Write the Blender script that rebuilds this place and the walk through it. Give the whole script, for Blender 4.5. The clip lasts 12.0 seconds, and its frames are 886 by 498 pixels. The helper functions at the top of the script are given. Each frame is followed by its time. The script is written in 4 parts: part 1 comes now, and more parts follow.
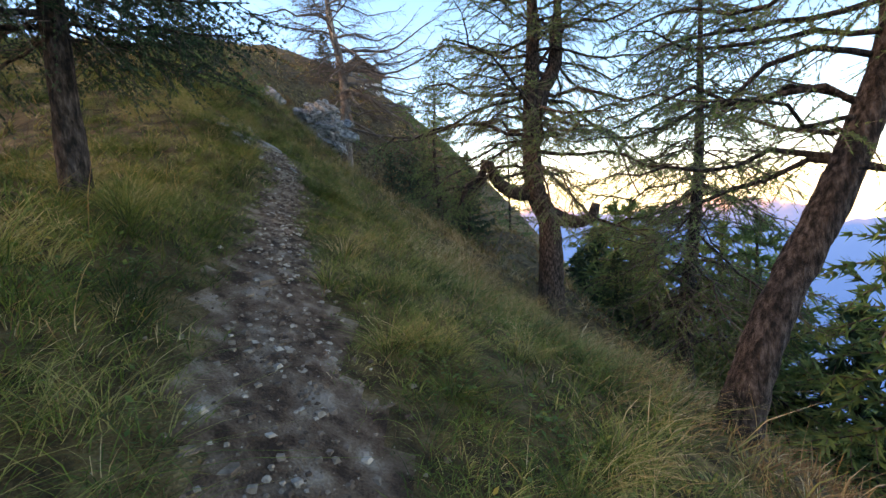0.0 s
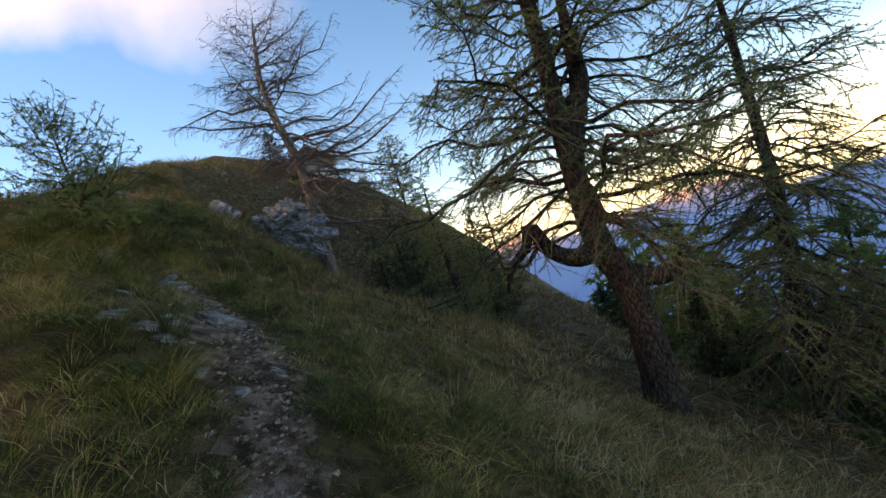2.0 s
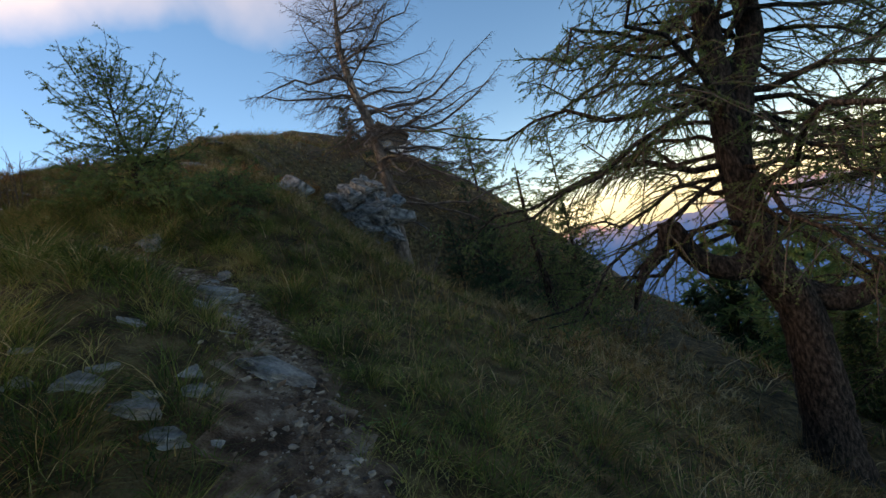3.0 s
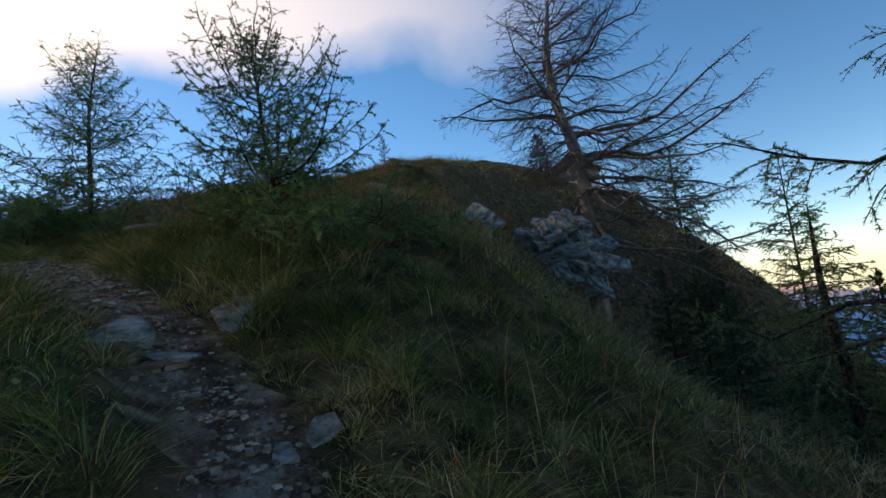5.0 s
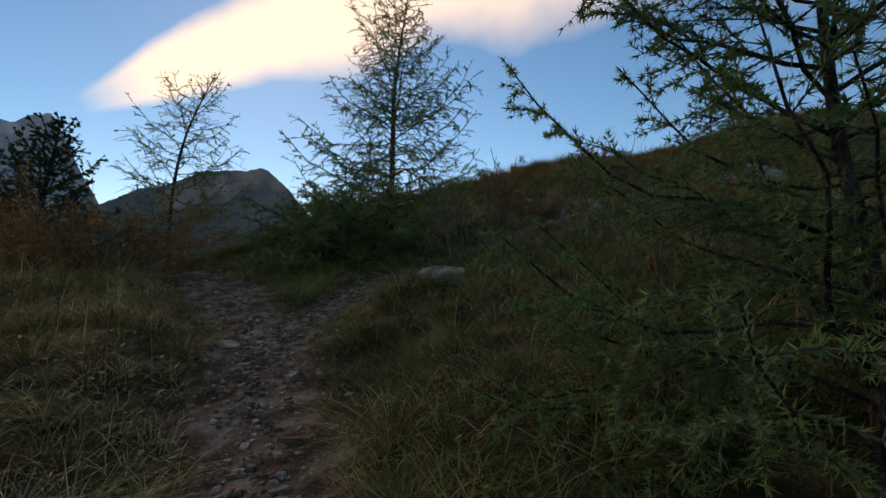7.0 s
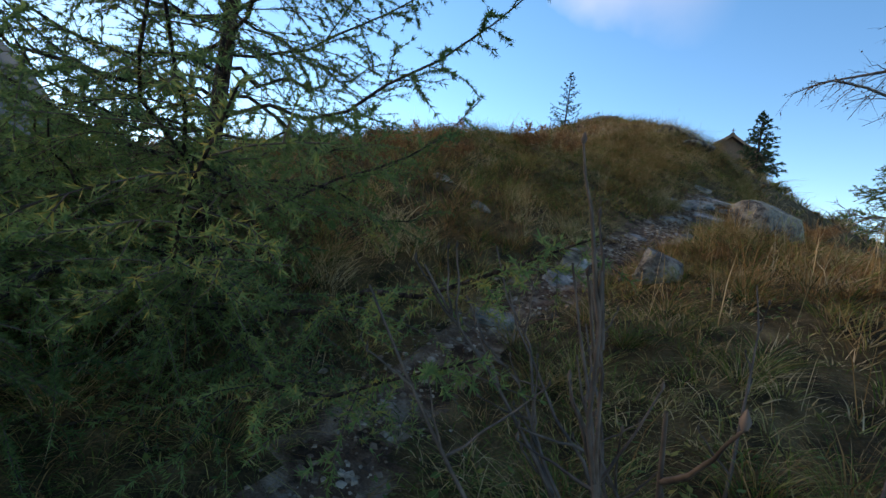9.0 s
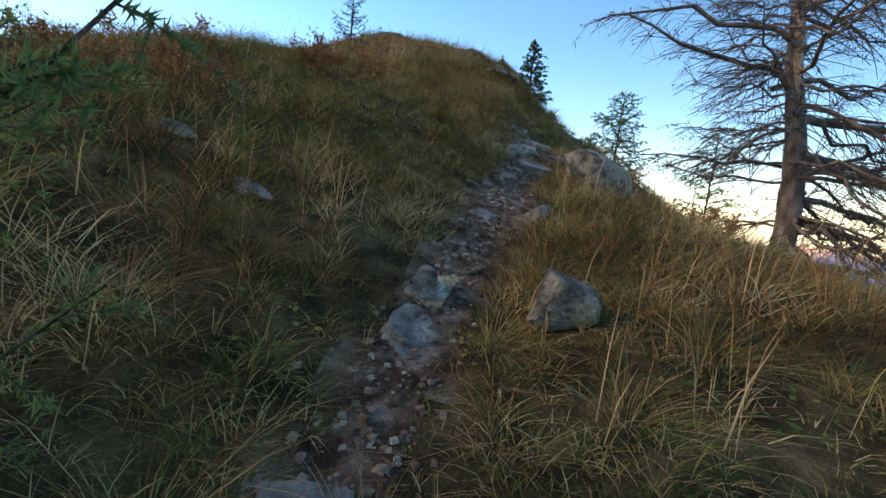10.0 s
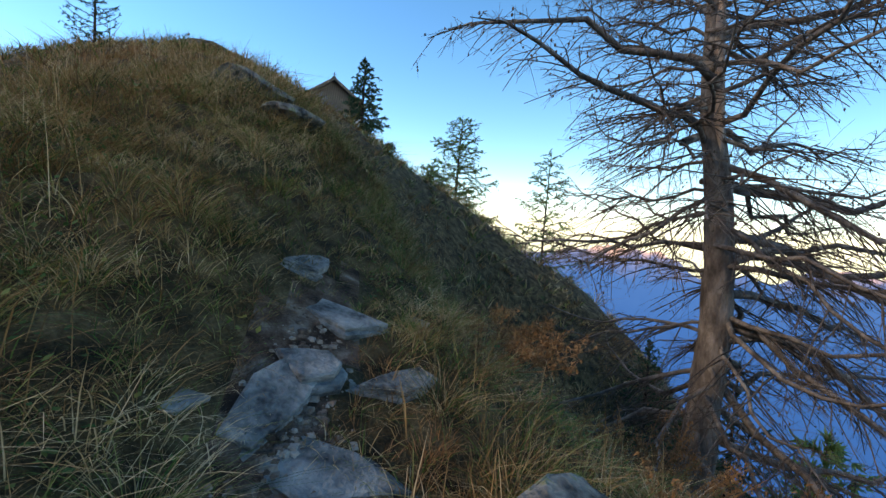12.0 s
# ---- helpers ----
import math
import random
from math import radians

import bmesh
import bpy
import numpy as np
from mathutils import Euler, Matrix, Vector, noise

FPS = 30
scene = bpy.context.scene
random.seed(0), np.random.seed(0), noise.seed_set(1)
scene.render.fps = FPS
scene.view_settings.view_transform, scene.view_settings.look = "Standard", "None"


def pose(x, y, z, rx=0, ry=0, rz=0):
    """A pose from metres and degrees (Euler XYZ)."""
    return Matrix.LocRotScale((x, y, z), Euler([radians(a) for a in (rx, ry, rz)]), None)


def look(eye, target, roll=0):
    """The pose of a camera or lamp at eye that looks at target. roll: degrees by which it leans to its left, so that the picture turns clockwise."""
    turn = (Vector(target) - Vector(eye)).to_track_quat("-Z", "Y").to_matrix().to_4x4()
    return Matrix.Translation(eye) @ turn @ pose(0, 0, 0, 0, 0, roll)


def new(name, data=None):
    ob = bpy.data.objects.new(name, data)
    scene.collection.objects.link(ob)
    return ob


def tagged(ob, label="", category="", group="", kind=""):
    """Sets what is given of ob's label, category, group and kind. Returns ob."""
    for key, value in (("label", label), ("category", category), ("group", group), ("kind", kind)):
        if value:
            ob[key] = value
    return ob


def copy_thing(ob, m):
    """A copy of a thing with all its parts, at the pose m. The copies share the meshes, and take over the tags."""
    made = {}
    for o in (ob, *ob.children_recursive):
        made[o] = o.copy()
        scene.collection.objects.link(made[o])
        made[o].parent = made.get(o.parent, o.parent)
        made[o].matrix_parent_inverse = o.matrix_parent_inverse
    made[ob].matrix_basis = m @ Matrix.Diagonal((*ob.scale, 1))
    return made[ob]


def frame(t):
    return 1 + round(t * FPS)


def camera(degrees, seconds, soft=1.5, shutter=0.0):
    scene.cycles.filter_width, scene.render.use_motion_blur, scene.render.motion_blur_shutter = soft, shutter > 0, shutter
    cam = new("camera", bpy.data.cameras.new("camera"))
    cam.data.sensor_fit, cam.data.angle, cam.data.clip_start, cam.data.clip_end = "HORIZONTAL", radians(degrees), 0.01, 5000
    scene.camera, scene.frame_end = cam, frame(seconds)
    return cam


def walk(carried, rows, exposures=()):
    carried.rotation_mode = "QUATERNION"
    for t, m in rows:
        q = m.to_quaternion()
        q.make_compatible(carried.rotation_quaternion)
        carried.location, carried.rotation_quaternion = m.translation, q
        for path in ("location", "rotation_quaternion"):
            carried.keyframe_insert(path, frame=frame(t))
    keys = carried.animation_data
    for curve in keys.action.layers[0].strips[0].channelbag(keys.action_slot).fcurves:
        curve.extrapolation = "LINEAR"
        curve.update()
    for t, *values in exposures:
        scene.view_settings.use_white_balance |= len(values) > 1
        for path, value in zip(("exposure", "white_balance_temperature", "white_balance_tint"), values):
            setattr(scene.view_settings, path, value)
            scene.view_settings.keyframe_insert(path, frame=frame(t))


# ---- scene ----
cam = camera(84.63, 12.0, shutter=0.0)

# seconds, place, yaw to the left, pitch up, lean to the left
PATH = [
    (0, 0.000, 0.000, 1.394, 0.27, -6.69, -2.98),
    (0.5, -0.166, 1.062, 1.720, -0.89, -4.60, -7.65),
    (1, -0.449, 2.040, 1.962, -2.75, -2.45, -13.57),
    (1.5, -0.800, 3.133, 2.141, -3.83, -0.56, -18.68),
    (2, -1.088, 4.088, 2.384, -3.14, -0.52, -17.59),
    (2.5, -1.409, 5.036, 2.558, -0.07, -0.20, -16.22),
    (3, -1.663, 5.999, 2.808, 4.65, -0.55, -14.56),
    (3.2, -1.736, 6.290, 2.891, 6.68, -0.50, -13.65),
    (4.8, -2.742, 8.725, 3.447, 21.33, 6.57, -7.94),
    (5, -2.815, 9.000, 3.509, 24.02, 6.93, -7.53),
    (5.5, -3.150, 9.777, 3.878, 34.73, 7.05, -4.69),
    (6, -4.006, 10.627, 4.169, 48.23, 8.57, -2.19),
    (6.5, -4.801, 10.854, 4.667, 57.67, 6.26, -1.38),
    (6.7, -5.193, 10.886, 4.905, 57.71, 4.86, -0.88),
    (8.3, -9.069, 12.528, 5.846, 42.47, 2.60, 8.91),
    (8.5, -9.404, 12.722, 6.023, 40.53, 1.89, 8.00),
    (9, -10.217, 13.161, 6.313, 31.78, -0.99, 7.77),
    (9.5, -10.947, 13.876, 6.628, 20.38, -4.48, 5.11),
    (10, -11.135, 14.924, 6.823, 6.61, -7.25, 5.76),
    (10.5, -11.136, 15.935, 7.219, -2.88, -6.36, 6.28),
    (11, -10.959, 17.185, 7.446, -8.38, -5.81, 7.86),
    (11.5, -10.898, 18.551, 7.875, -9.33, -4.80, 5.89),
    (12, -10.772, 19.824, 8.267, -11.05, -3.88, 3.87),
]


def aim(x, y, z, yaw, pitch, lean):
    a, p = radians(yaw), radians(pitch)
    ahead = Vector((-math.sin(a) * math.cos(p), math.cos(a) * math.cos(p), math.sin(p)))
    eye = Vector((x, y, z))
    return look(eye, eye + ahead, lean)


EXPOSURE = [(0, 2.2, 10600, 26), (1, 1.95, 10600, 26), (2.5, 1.05, 10400, 22), (4, 0.7, 8600, 14), (5.5, 0.4, 7600, 12), (6.5, 0.2, 9400, 16), (8.5, 0.75, 8300, 16), (9.5, 1.45, 8500, 16), (12, 1.25, 7500, 10)]
walk(cam, [(t, aim(*row)) for t, *row in PATH], EXPOSURE)
CLOUD_SPREAD, CLOUD_COLOUR = 0.22, (9.5, 8.3, 7.7, 1)
# ---- light ----
world = bpy.data.worlds.new("evening_sky")
scene.world = world
world.use_nodes = True
wn, wl = world.node_tree.nodes, world.node_tree.links
sky = wn.new("ShaderNodeTexSky")
sky.sky_type, sky.sun_disc = "NISHITA", False
sky.sun_elevation, sky.sun_rotation, sky.altitude = radians(28), radians(-75), 1800
sky.air_density, sky.dust_density, sky.ozone_density = 0.9, 0.15, 2.0
wn["Background"].inputs["Strength"].default_value = 0.12
# one long streak of evening cloud in the west, widening upwards
geo = wn.new("ShaderNodeTexCoord")


def along(v):
    n = wn.new("ShaderNodeVectorMath")
    n.operation = "DOT_PRODUCT"
    wl.new(geo.outputs["Generated"], n.inputs[0])
    n.inputs[1].default_value = v
    return n.outputs["Value"]


wisps = wn.new("ShaderNodeTexNoise")
wisps.inputs["Scale"].default_value, wisps.inputs["Detail"].default_value = 3.0, 6
wl.new(geo.outputs["Generated"], wisps.inputs["Vector"])


def wmath(kind, a, b=None, clamp=False):
    n = wn.new("ShaderNodeMath")
    n.operation, n.use_clamp = kind, clamp
    for k, v in enumerate((a, b)):
        if v is None:
            continue
        if isinstance(v, (int, float)):
            n.inputs[k].default_value = v
        else:
            wl.new(v, n.inputs[k])
    return n.outputs[0]


across, up = along((-0.253, 0.564, -0.786)), along((0.134, 0.825, 0.549))
reach = wmath("ADD", wmath("MULTIPLY", up, CLOUD_SPREAD), 0.02)
bandz = wmath("SUBTRACT", 1.0, wmath("DIVIDE", wmath("ABSOLUTE", across), wmath("MAXIMUM", reach, 0.01)))
bandz = wmath("ADD", bandz, wmath("MULTIPLY", wmath("SUBTRACT", wisps.outputs["Fac"], 0.5), 1.3))
mask = wmath("MULTIPLY", wmath("MULTIPLY", bandz, 2.0, True), wmath("MULTIPLY", wmath("ADD", up, 0.02), 8.0, True))
towards = wmath("MULTIPLY", wmath("SUBTRACT", along((-0.958, -0.033, 0.284)), 0.15), 1.1, True)
mask = wmath("MULTIPLY", mask, towards)
paint = wn.new("ShaderNodeMixRGB")
wl.new(mask, paint.inputs["Fac"])
tone = wn.new("ShaderNodeHueSaturation")
tone.inputs["Hue"].default_value, tone.inputs["Saturation"].default_value, tone.inputs["Value"].default_value = 0.497, 1.25, 1.2
wl.new(sky.outputs["Color"], tone.inputs["Color"])
wl.new(tone.outputs["Color"], paint.inputs["Color1"])
paint.inputs["Color2"].default_value = CLOUD_COLOUR
wl.new(paint.outputs["Color"], wn["Background"].inputs["Color"])

sun = new("sun", bpy.data.lights.new("sun", "SUN"))
sun.data.energy, sun.data.angle, sun.data.color = 0.95, radians(18), (1.0, 0.80, 0.58)
sun.matrix_world = look((0, 0, 30), (6, 1.8, 26.6))
# ---- small tools ----
RNG = np.random.default_rng(7)


def mesh_of(name, verts, tris=None, quads=None, mats=(), smooth=True):
    """One mesh from arrays of points, triangles and quads."""
    me = bpy.data.meshes.new(name)
    verts = np.asarray(verts, np.float32)
    tris = np.zeros((0, 3), np.int32) if tris is None or not len(tris) else np.asarray(tris, np.int32)
    quads = np.zeros((0, 4), np.int32) if quads is None or not len(quads) else np.asarray(quads, np.int32)
    me.vertices.add(len(verts))
    me.vertices.foreach_set("co", verts.ravel())
    me.loops.add(tris.size + quads.size)
    me.loops.foreach_set("vertex_index", np.concatenate([tris.ravel(), quads.ravel()]))
    me.polygons.add(len(tris) + len(quads))
    start = np.concatenate([np.arange(len(tris)) * 3, tris.size + np.arange(len(quads)) * 4])
    me.polygons.foreach_set("loop_start", start.astype(np.int32))
    me.polygons.foreach_set("use_smooth", np.full(len(start), smooth))
    for m in mats:
        me.materials.append(m)
    me.update(calc_edges=True)
    me.validate()
    return me


class Soup:
    """Gathers many small shapes into one mesh."""

    def __init__(self):
        self.v, self.t, self.q, self.n = [], [], [], 0

    def add(self, verts, tris=None, quads=None):
        if tris is not None and len(tris):
            self.t.append(np.asarray(tris) + self.n)
        if quads is not None and len(quads):
            self.q.append(np.asarray(quads) + self.n)
        self.v.append(np.asarray(verts))
        self.n += len(verts)

    def mesh(self, name, *mats, smooth=True):
        if not self.n:
            return None
        cat = lambda parts: np.concatenate(parts) if parts else None
        return mesh_of(name, np.concatenate(self.v), cat(self.t), cat(self.q), mats, smooth)


def part(name, data, parent, label=""):
    ob = new(name, data)
    ob.parent = parent
    return tagged(ob, label)


def thing(name, data, label, category, group="", kind="", at=None):
    ob = new(name, data)
    if at is not None:
        ob.matrix_world = at
    return tagged(ob, label, category, group, kind)


def from_bm(name, bm, *mats, smooth=False):
    me = bpy.data.meshes.new(name)
    bm.to_mesh(me)
    bm.free()
    for m in mats:
        me.materials.append(m)
    me.polygons.foreach_set("use_smooth", np.full(len(me.polygons), smooth))
    return me


# value noise on a lattice, for arrays
def lattice(ix, iy, seed):
    h = (ix * 374761393 + iy * 668265263 + seed * 1442695041) & 0x7FFFFFFF
    h = ((h ^ (h >> 13)) * 1274126177) & 0x7FFFFFFF
    return ((h ^ (h >> 16)) & 0xFFFF) / 65535.0


def bumps(x, y, size, seed=0, octaves=3):
    """Soft uneven noise from -1 to 1."""
    x, y = np.asarray(x, float) / size, np.asarray(y, float) / size
    out, amp, total = 0.0, 1.0, 0.0
    for o in range(octaves):
        fx, fy = np.floor(x), np.floor(y)
        ix, iy = fx.astype(np.int64), fy.astype(np.int64)
        u, v = x - fx, y - fy
        u, v = u * u * (3 - 2 * u), v * v * (3 - 2 * v)
        a, b = lattice(ix, iy, seed + o), lattice(ix + 1, iy, seed + o)
        c, d = lattice(ix, iy + 1, seed + o), lattice(ix + 1, iy + 1, seed + o)
        out = out + amp * (2 * ((a * (1 - u) + b * u) * (1 - v) + (c * (1 - u) + d * u) * v) - 1)
        total += amp
        amp, x, y = amp * 0.5, x * 2.03 + 17.3, y * 2.03 + 5.7
    return out / total


# ---- the hill ----
# what the slope rises to, at some places: x, y, z
SLOPE = [
    (0.0, 0.0, -0.01), (-1.8, 4.8, 1.29), (-2.3, 7.6, 1.93), (-3.4, 9.4, 2.63), (-5.0, 10.7, 3.41), (-8.6, 11.8, 4.53),
    (-11.7, 12.4, 5.09), (-11.9, 15.3, 5.67), (-11.3, 18.2, 6.49), (-10.9, 21.4, 7.21), (-10.8, 22.6, 7.68), (-6.2, 12.9, 4.55),
    (-14.5, 19.1, 7.80), (-12.6, 32.1, 11.10), (-15.6, 27.9, 9.25), (-12.6, 42.8, 12.47), (-14.0, 90.2, 21.14), (-8.9, 31.1, 5.95),
    (-7.6, 17.1, 5.84), (-6.0, 23.7, 4.08), (-5.0, 26.8, 2.11), (-0.9, 15.8, 0.85), (-0.4, 7.2, 0.41), (3.1, 14.4, -2.45),
    (8.4, 16.7, -5.78), (1.1, 22.0, -1.06), (2.4, 4.3, -0.78), (-5.1, 7.0, 2.50), (-8.9, 9.8, 4.33), (-15.8, 7.4, 4.40),
    (-3.7, -3.7, 2.50), (14.9, 0.0, -11.68), (0.0, 67.9, 3.48), (-4.2, 8.7, 3.20), (-5.2, 9.5, 3.60), (-4.9, 13.5, 4.35),
    (-4.2, 13.1, 3.62), (-3.6, 14.5, 2.90), (-4.6, 22.0, 2.76),
    (-8.4, 19.4, 6.40),
]
KNOLL = [
    (-18.1, 22.3, 7.20), (-19.5, 30.7, 8.74), (-16.7, 16.3, 6.95), (-20.5, 39.1, 13.24), (-24.2, 18.6, 0.99), (-12.1, 5.6, 4.35),
    (-8.4, 3.7, 0.84), (-5.6, 1.9, 1.94), (5.6, 8.4, -4.20), (6.5, 27.9, -3.20), (0.0, 37.2, 4.46), (-1.9, 30.7, -0.73),
    (-13.2, 24.2, 8.89), (-14.9, 20.9, 8.30), (-4.7, 17.7, 3.40), (-3.2, 22.3, -0.08), (-8.4, 26.0, 5.46), (-11.0, 27.0, 9.44),
    (-22.3, 55.8, 11.71), (7.4, 51.2, -13.91), (13.0, 27.9, -21.35),
]
HILL = np.array(SLOPE + KNOLL)
CENTRES = HILL[:, :2]


def swell(d2):
    return 0.5 * d2 * np.log(d2 + 1e-9)


def solve_hill():
    n = len(HILL)
    d2 = ((CENTRES[:, None] - CENTRES[None]) ** 2).sum(-1)
    a = np.zeros((n + 3, n + 3))
    a[:n, :n] = swell(d2) + np.eye(n) * 0.25
    a[:n, n], a[:n, n + 1 :] = 1, CENTRES
    a[n, :n], a[n + 1 :, :n] = 1, CENTRES.T
    return np.linalg.solve(a, np.r_[HILL[:, 2], 0, 0, 0])


WEIGHTS = solve_hill()

# the footpath, as its middle line: x, y, width
TRAIL = np.array([
    (0.33, -2.79, 0.7), (-0.28, 0.47, 0.75), (-1.02, 2.98, 0.62), (-1.77, 5.21, 0.44), (-2.33, 7.44, 0.44), (-3.16, 9.11, 0.42), (-4.09, 10.23, 0.42),
    (-5.30, 10.79, 0.42), (-7.07, 11.25, 0.5), (-8.93, 11.81, 0.65), (-10.60, 12.09, 0.6), (-13.21, 12.09, 0.6), (-16.74, 10.70, 0.6),
])
BRANCH = np.array([
    (-9.49, 12.0, 0.45), (-10.79, 13.3, 0.4), (-11.63, 15.25, 0.45), (-11.44, 17.3, 0.36), (-11.21, 19.16, 0.32), (-11.02, 21.02, 0.36),
    (-10.93, 22.51, 0.3), (-10.7, 23.5, 0.15),
])


def rounded(line, steps=10):
    """A polyline drawn out into a smooth one."""
    p = np.vstack([2 * line[0] - line[1], line, 2 * line[-1] - line[-2]])
    out = []
    for i in range(1, len(p) - 2):
        for t in np.linspace(0, 1, steps, endpoint=False):
            out.append(0.5 * (2 * p[i] + (p[i + 1] - p[i - 1]) * t + (2 * p[i - 1] - 5 * p[i] + 4 * p[i + 1] - p[i + 2]) * t**2
                              + (3 * p[i] - p[i - 1] - 3 * p[i + 1] + p[i + 2]) * t**3))
    return np.array(out + [line[-1]])


WAYS = np.vstack([rounded(TRAIL, 16), rounded(BRANCH, 16)])


def off_path(x, y):
    """How far a place lies outside the footpath's edge, in metres; less than 0 on it."""
    x, y = np.atleast_1d(x).astype(float), np.atleast_1d(y).astype(float)
    best = np.full(x.shape, 1e9)
    for px, py, w in WAYS:
        np.minimum(best, np.hypot(x - px, y - py) - w / 2, out=best)
    return best


def lay(x, y):
    """The bare lie of the hill."""
    x, y = np.atleast_1d(x).astype(float), np.atleast_1d(y).astype(float)
    cx, cy = np.clip(x, -34, 26), np.clip(y, -10, 100)
    z = WEIGHTS[-3] + WEIGHTS[-2] * cx + WEIGHTS[-1] * cy
    for w, (px, py) in zip(WEIGHTS, CENTRES):
        z = z + w * swell((cx - px) ** 2 + (cy - py) ** 2)
    far = np.hypot(x - cx, y - cy)
    return z - far * 0.62


def ground(x, y):
    """The height of the ground."""
    x, y = np.atleast_1d(x).astype(float), np.atleast_1d(y).astype(float)
    d = off_path(x, y)
    away = np.clip(d / 0.7, 0, 1)
    away = away * away * (3 - 2 * away)
    z = lay(x, y) + away * (0.16 * bumps(x, y, 1.7, 3) + 0.05 * bumps(x, y, 0.45, 9)) + (1 - away) * 0.03 * bumps(x, y, 0.3, 5)
    return z - 0.10 * (1 - away)


def path_edge(x, y):
    """Like off_path, for the frayed edge to which the turf grows."""
    return off_path(x, y) + 0.14 * bumps(x, y, 0.5, 21) + 0.16 * bumps(x, y, 1.5, 22)


def ground1(x, y):
    return float(ground(x, y)[0])


# ---- materials ----
def material(name, stops, scale=3.0, detail=6.0, rough=0.9, bump=0.3, bump_scale=30.0, island=0.0, leaf=0.0, fine=None, metal=0.0, stretch=(1, 1, 1), swing=1.6):
    """A surface whose colour runs through the stops by two sizes of noise, and, if island is set, from piece to piece."""
    m = bpy.data.materials.new(name)
    m.use_nodes = True
    n, l = m.node_tree.nodes, m.node_tree.links
    b = n["Principled BSDF"]
    b.inputs["Roughness"].default_value, b.inputs["Metallic"].default_value = rough, metal
    b.inputs["Specular IOR Level"].default_value = 0.25
    co = n.new("ShaderNodeTexCoord")
    mp = n.new("ShaderNodeMapping")
    mp.inputs["Scale"].default_value = stretch
    l.new(co.outputs["Object"], mp.inputs["Vector"])
    big, small = n.new("ShaderNodeTexNoise"), n.new("ShaderNodeTexNoise")
    big.inputs["Scale"].default_value, big.inputs["Detail"].default_value = scale, detail
    small.inputs["Scale"].default_value, small.inputs["Detail"].default_value = bump_scale, 5
    l.new(mp.outputs["Vector"], big.inputs["Vector"])
    l.new(mp.outputs["Vector"], small.inputs["Vector"])
    mix = n.new("ShaderNodeMath")
    mix.operation = "MULTIPLY_ADD"
    l.new(small.outputs["Fac"], mix.inputs[0])
    mix.inputs[1].default_value = 0.5
    off = n.new("ShaderNodeMath")
    off.operation = "MULTIPLY_ADD"
    l.new(big.outputs["Fac"], off.inputs[0])
    off.inputs[1].default_value, off.inputs[2].default_value = swing, 0.25 - swing / 2
    l.new(off.outputs[0], mix.inputs[2])
    value = mix.outputs[0]
    if island:
        g = n.new("ShaderNodeNewGeometry")
        add = n.new("ShaderNodeMath")
        add.operation = "MULTIPLY_ADD"
        l.new(g.outputs["Random Per Island"], add.inputs[0])
        add.inputs[1].default_value = island
        low = n.new("ShaderNodeMath")
        low.operation = "SUBTRACT"
        l.new(value, low.inputs[0])
        low.inputs[1].default_value = island / 2
        l.new(low.outputs[0], add.inputs[2])
        value = add.outputs[0]
    ramp = n.new("ShaderNodeValToRGB")
    while len(ramp.color_ramp.elements) < len(stops):
        ramp.color_ramp.elements.new(0.5)
    for e, (p, c) in zip(ramp.color_ramp.elements, stops):
        e.position, e.color = p, (*c, 1)
    l.new(value, ramp.inputs["Fac"])
    l.new(ramp.outputs["Color"], b.inputs["Base Color"])
    if bump:
        bp = n.new("ShaderNodeBump")
        bp.inputs["Strength"].default_value, bp.inputs["Distance"].default_value = bump, 0.04
        l.new(small.outputs["Fac"], bp.inputs["Height"])
        l.new(bp.outputs["Normal"], b.inputs["Normal"])
    if leaf:
        tr = n.new("ShaderNodeBsdfTranslucent")
        l.new(ramp.outputs["Color"], tr.inputs["Color"])
        ms = n.new("ShaderNodeMixShader")
        ms.inputs["Fac"].default_value = leaf
        l.new(b.outputs[0], ms.inputs[1])
        l.new(tr.outputs[0], ms.inputs[2])
        l.new(ms.outputs[0], n["Material Output"].inputs["Surface"])
    return m


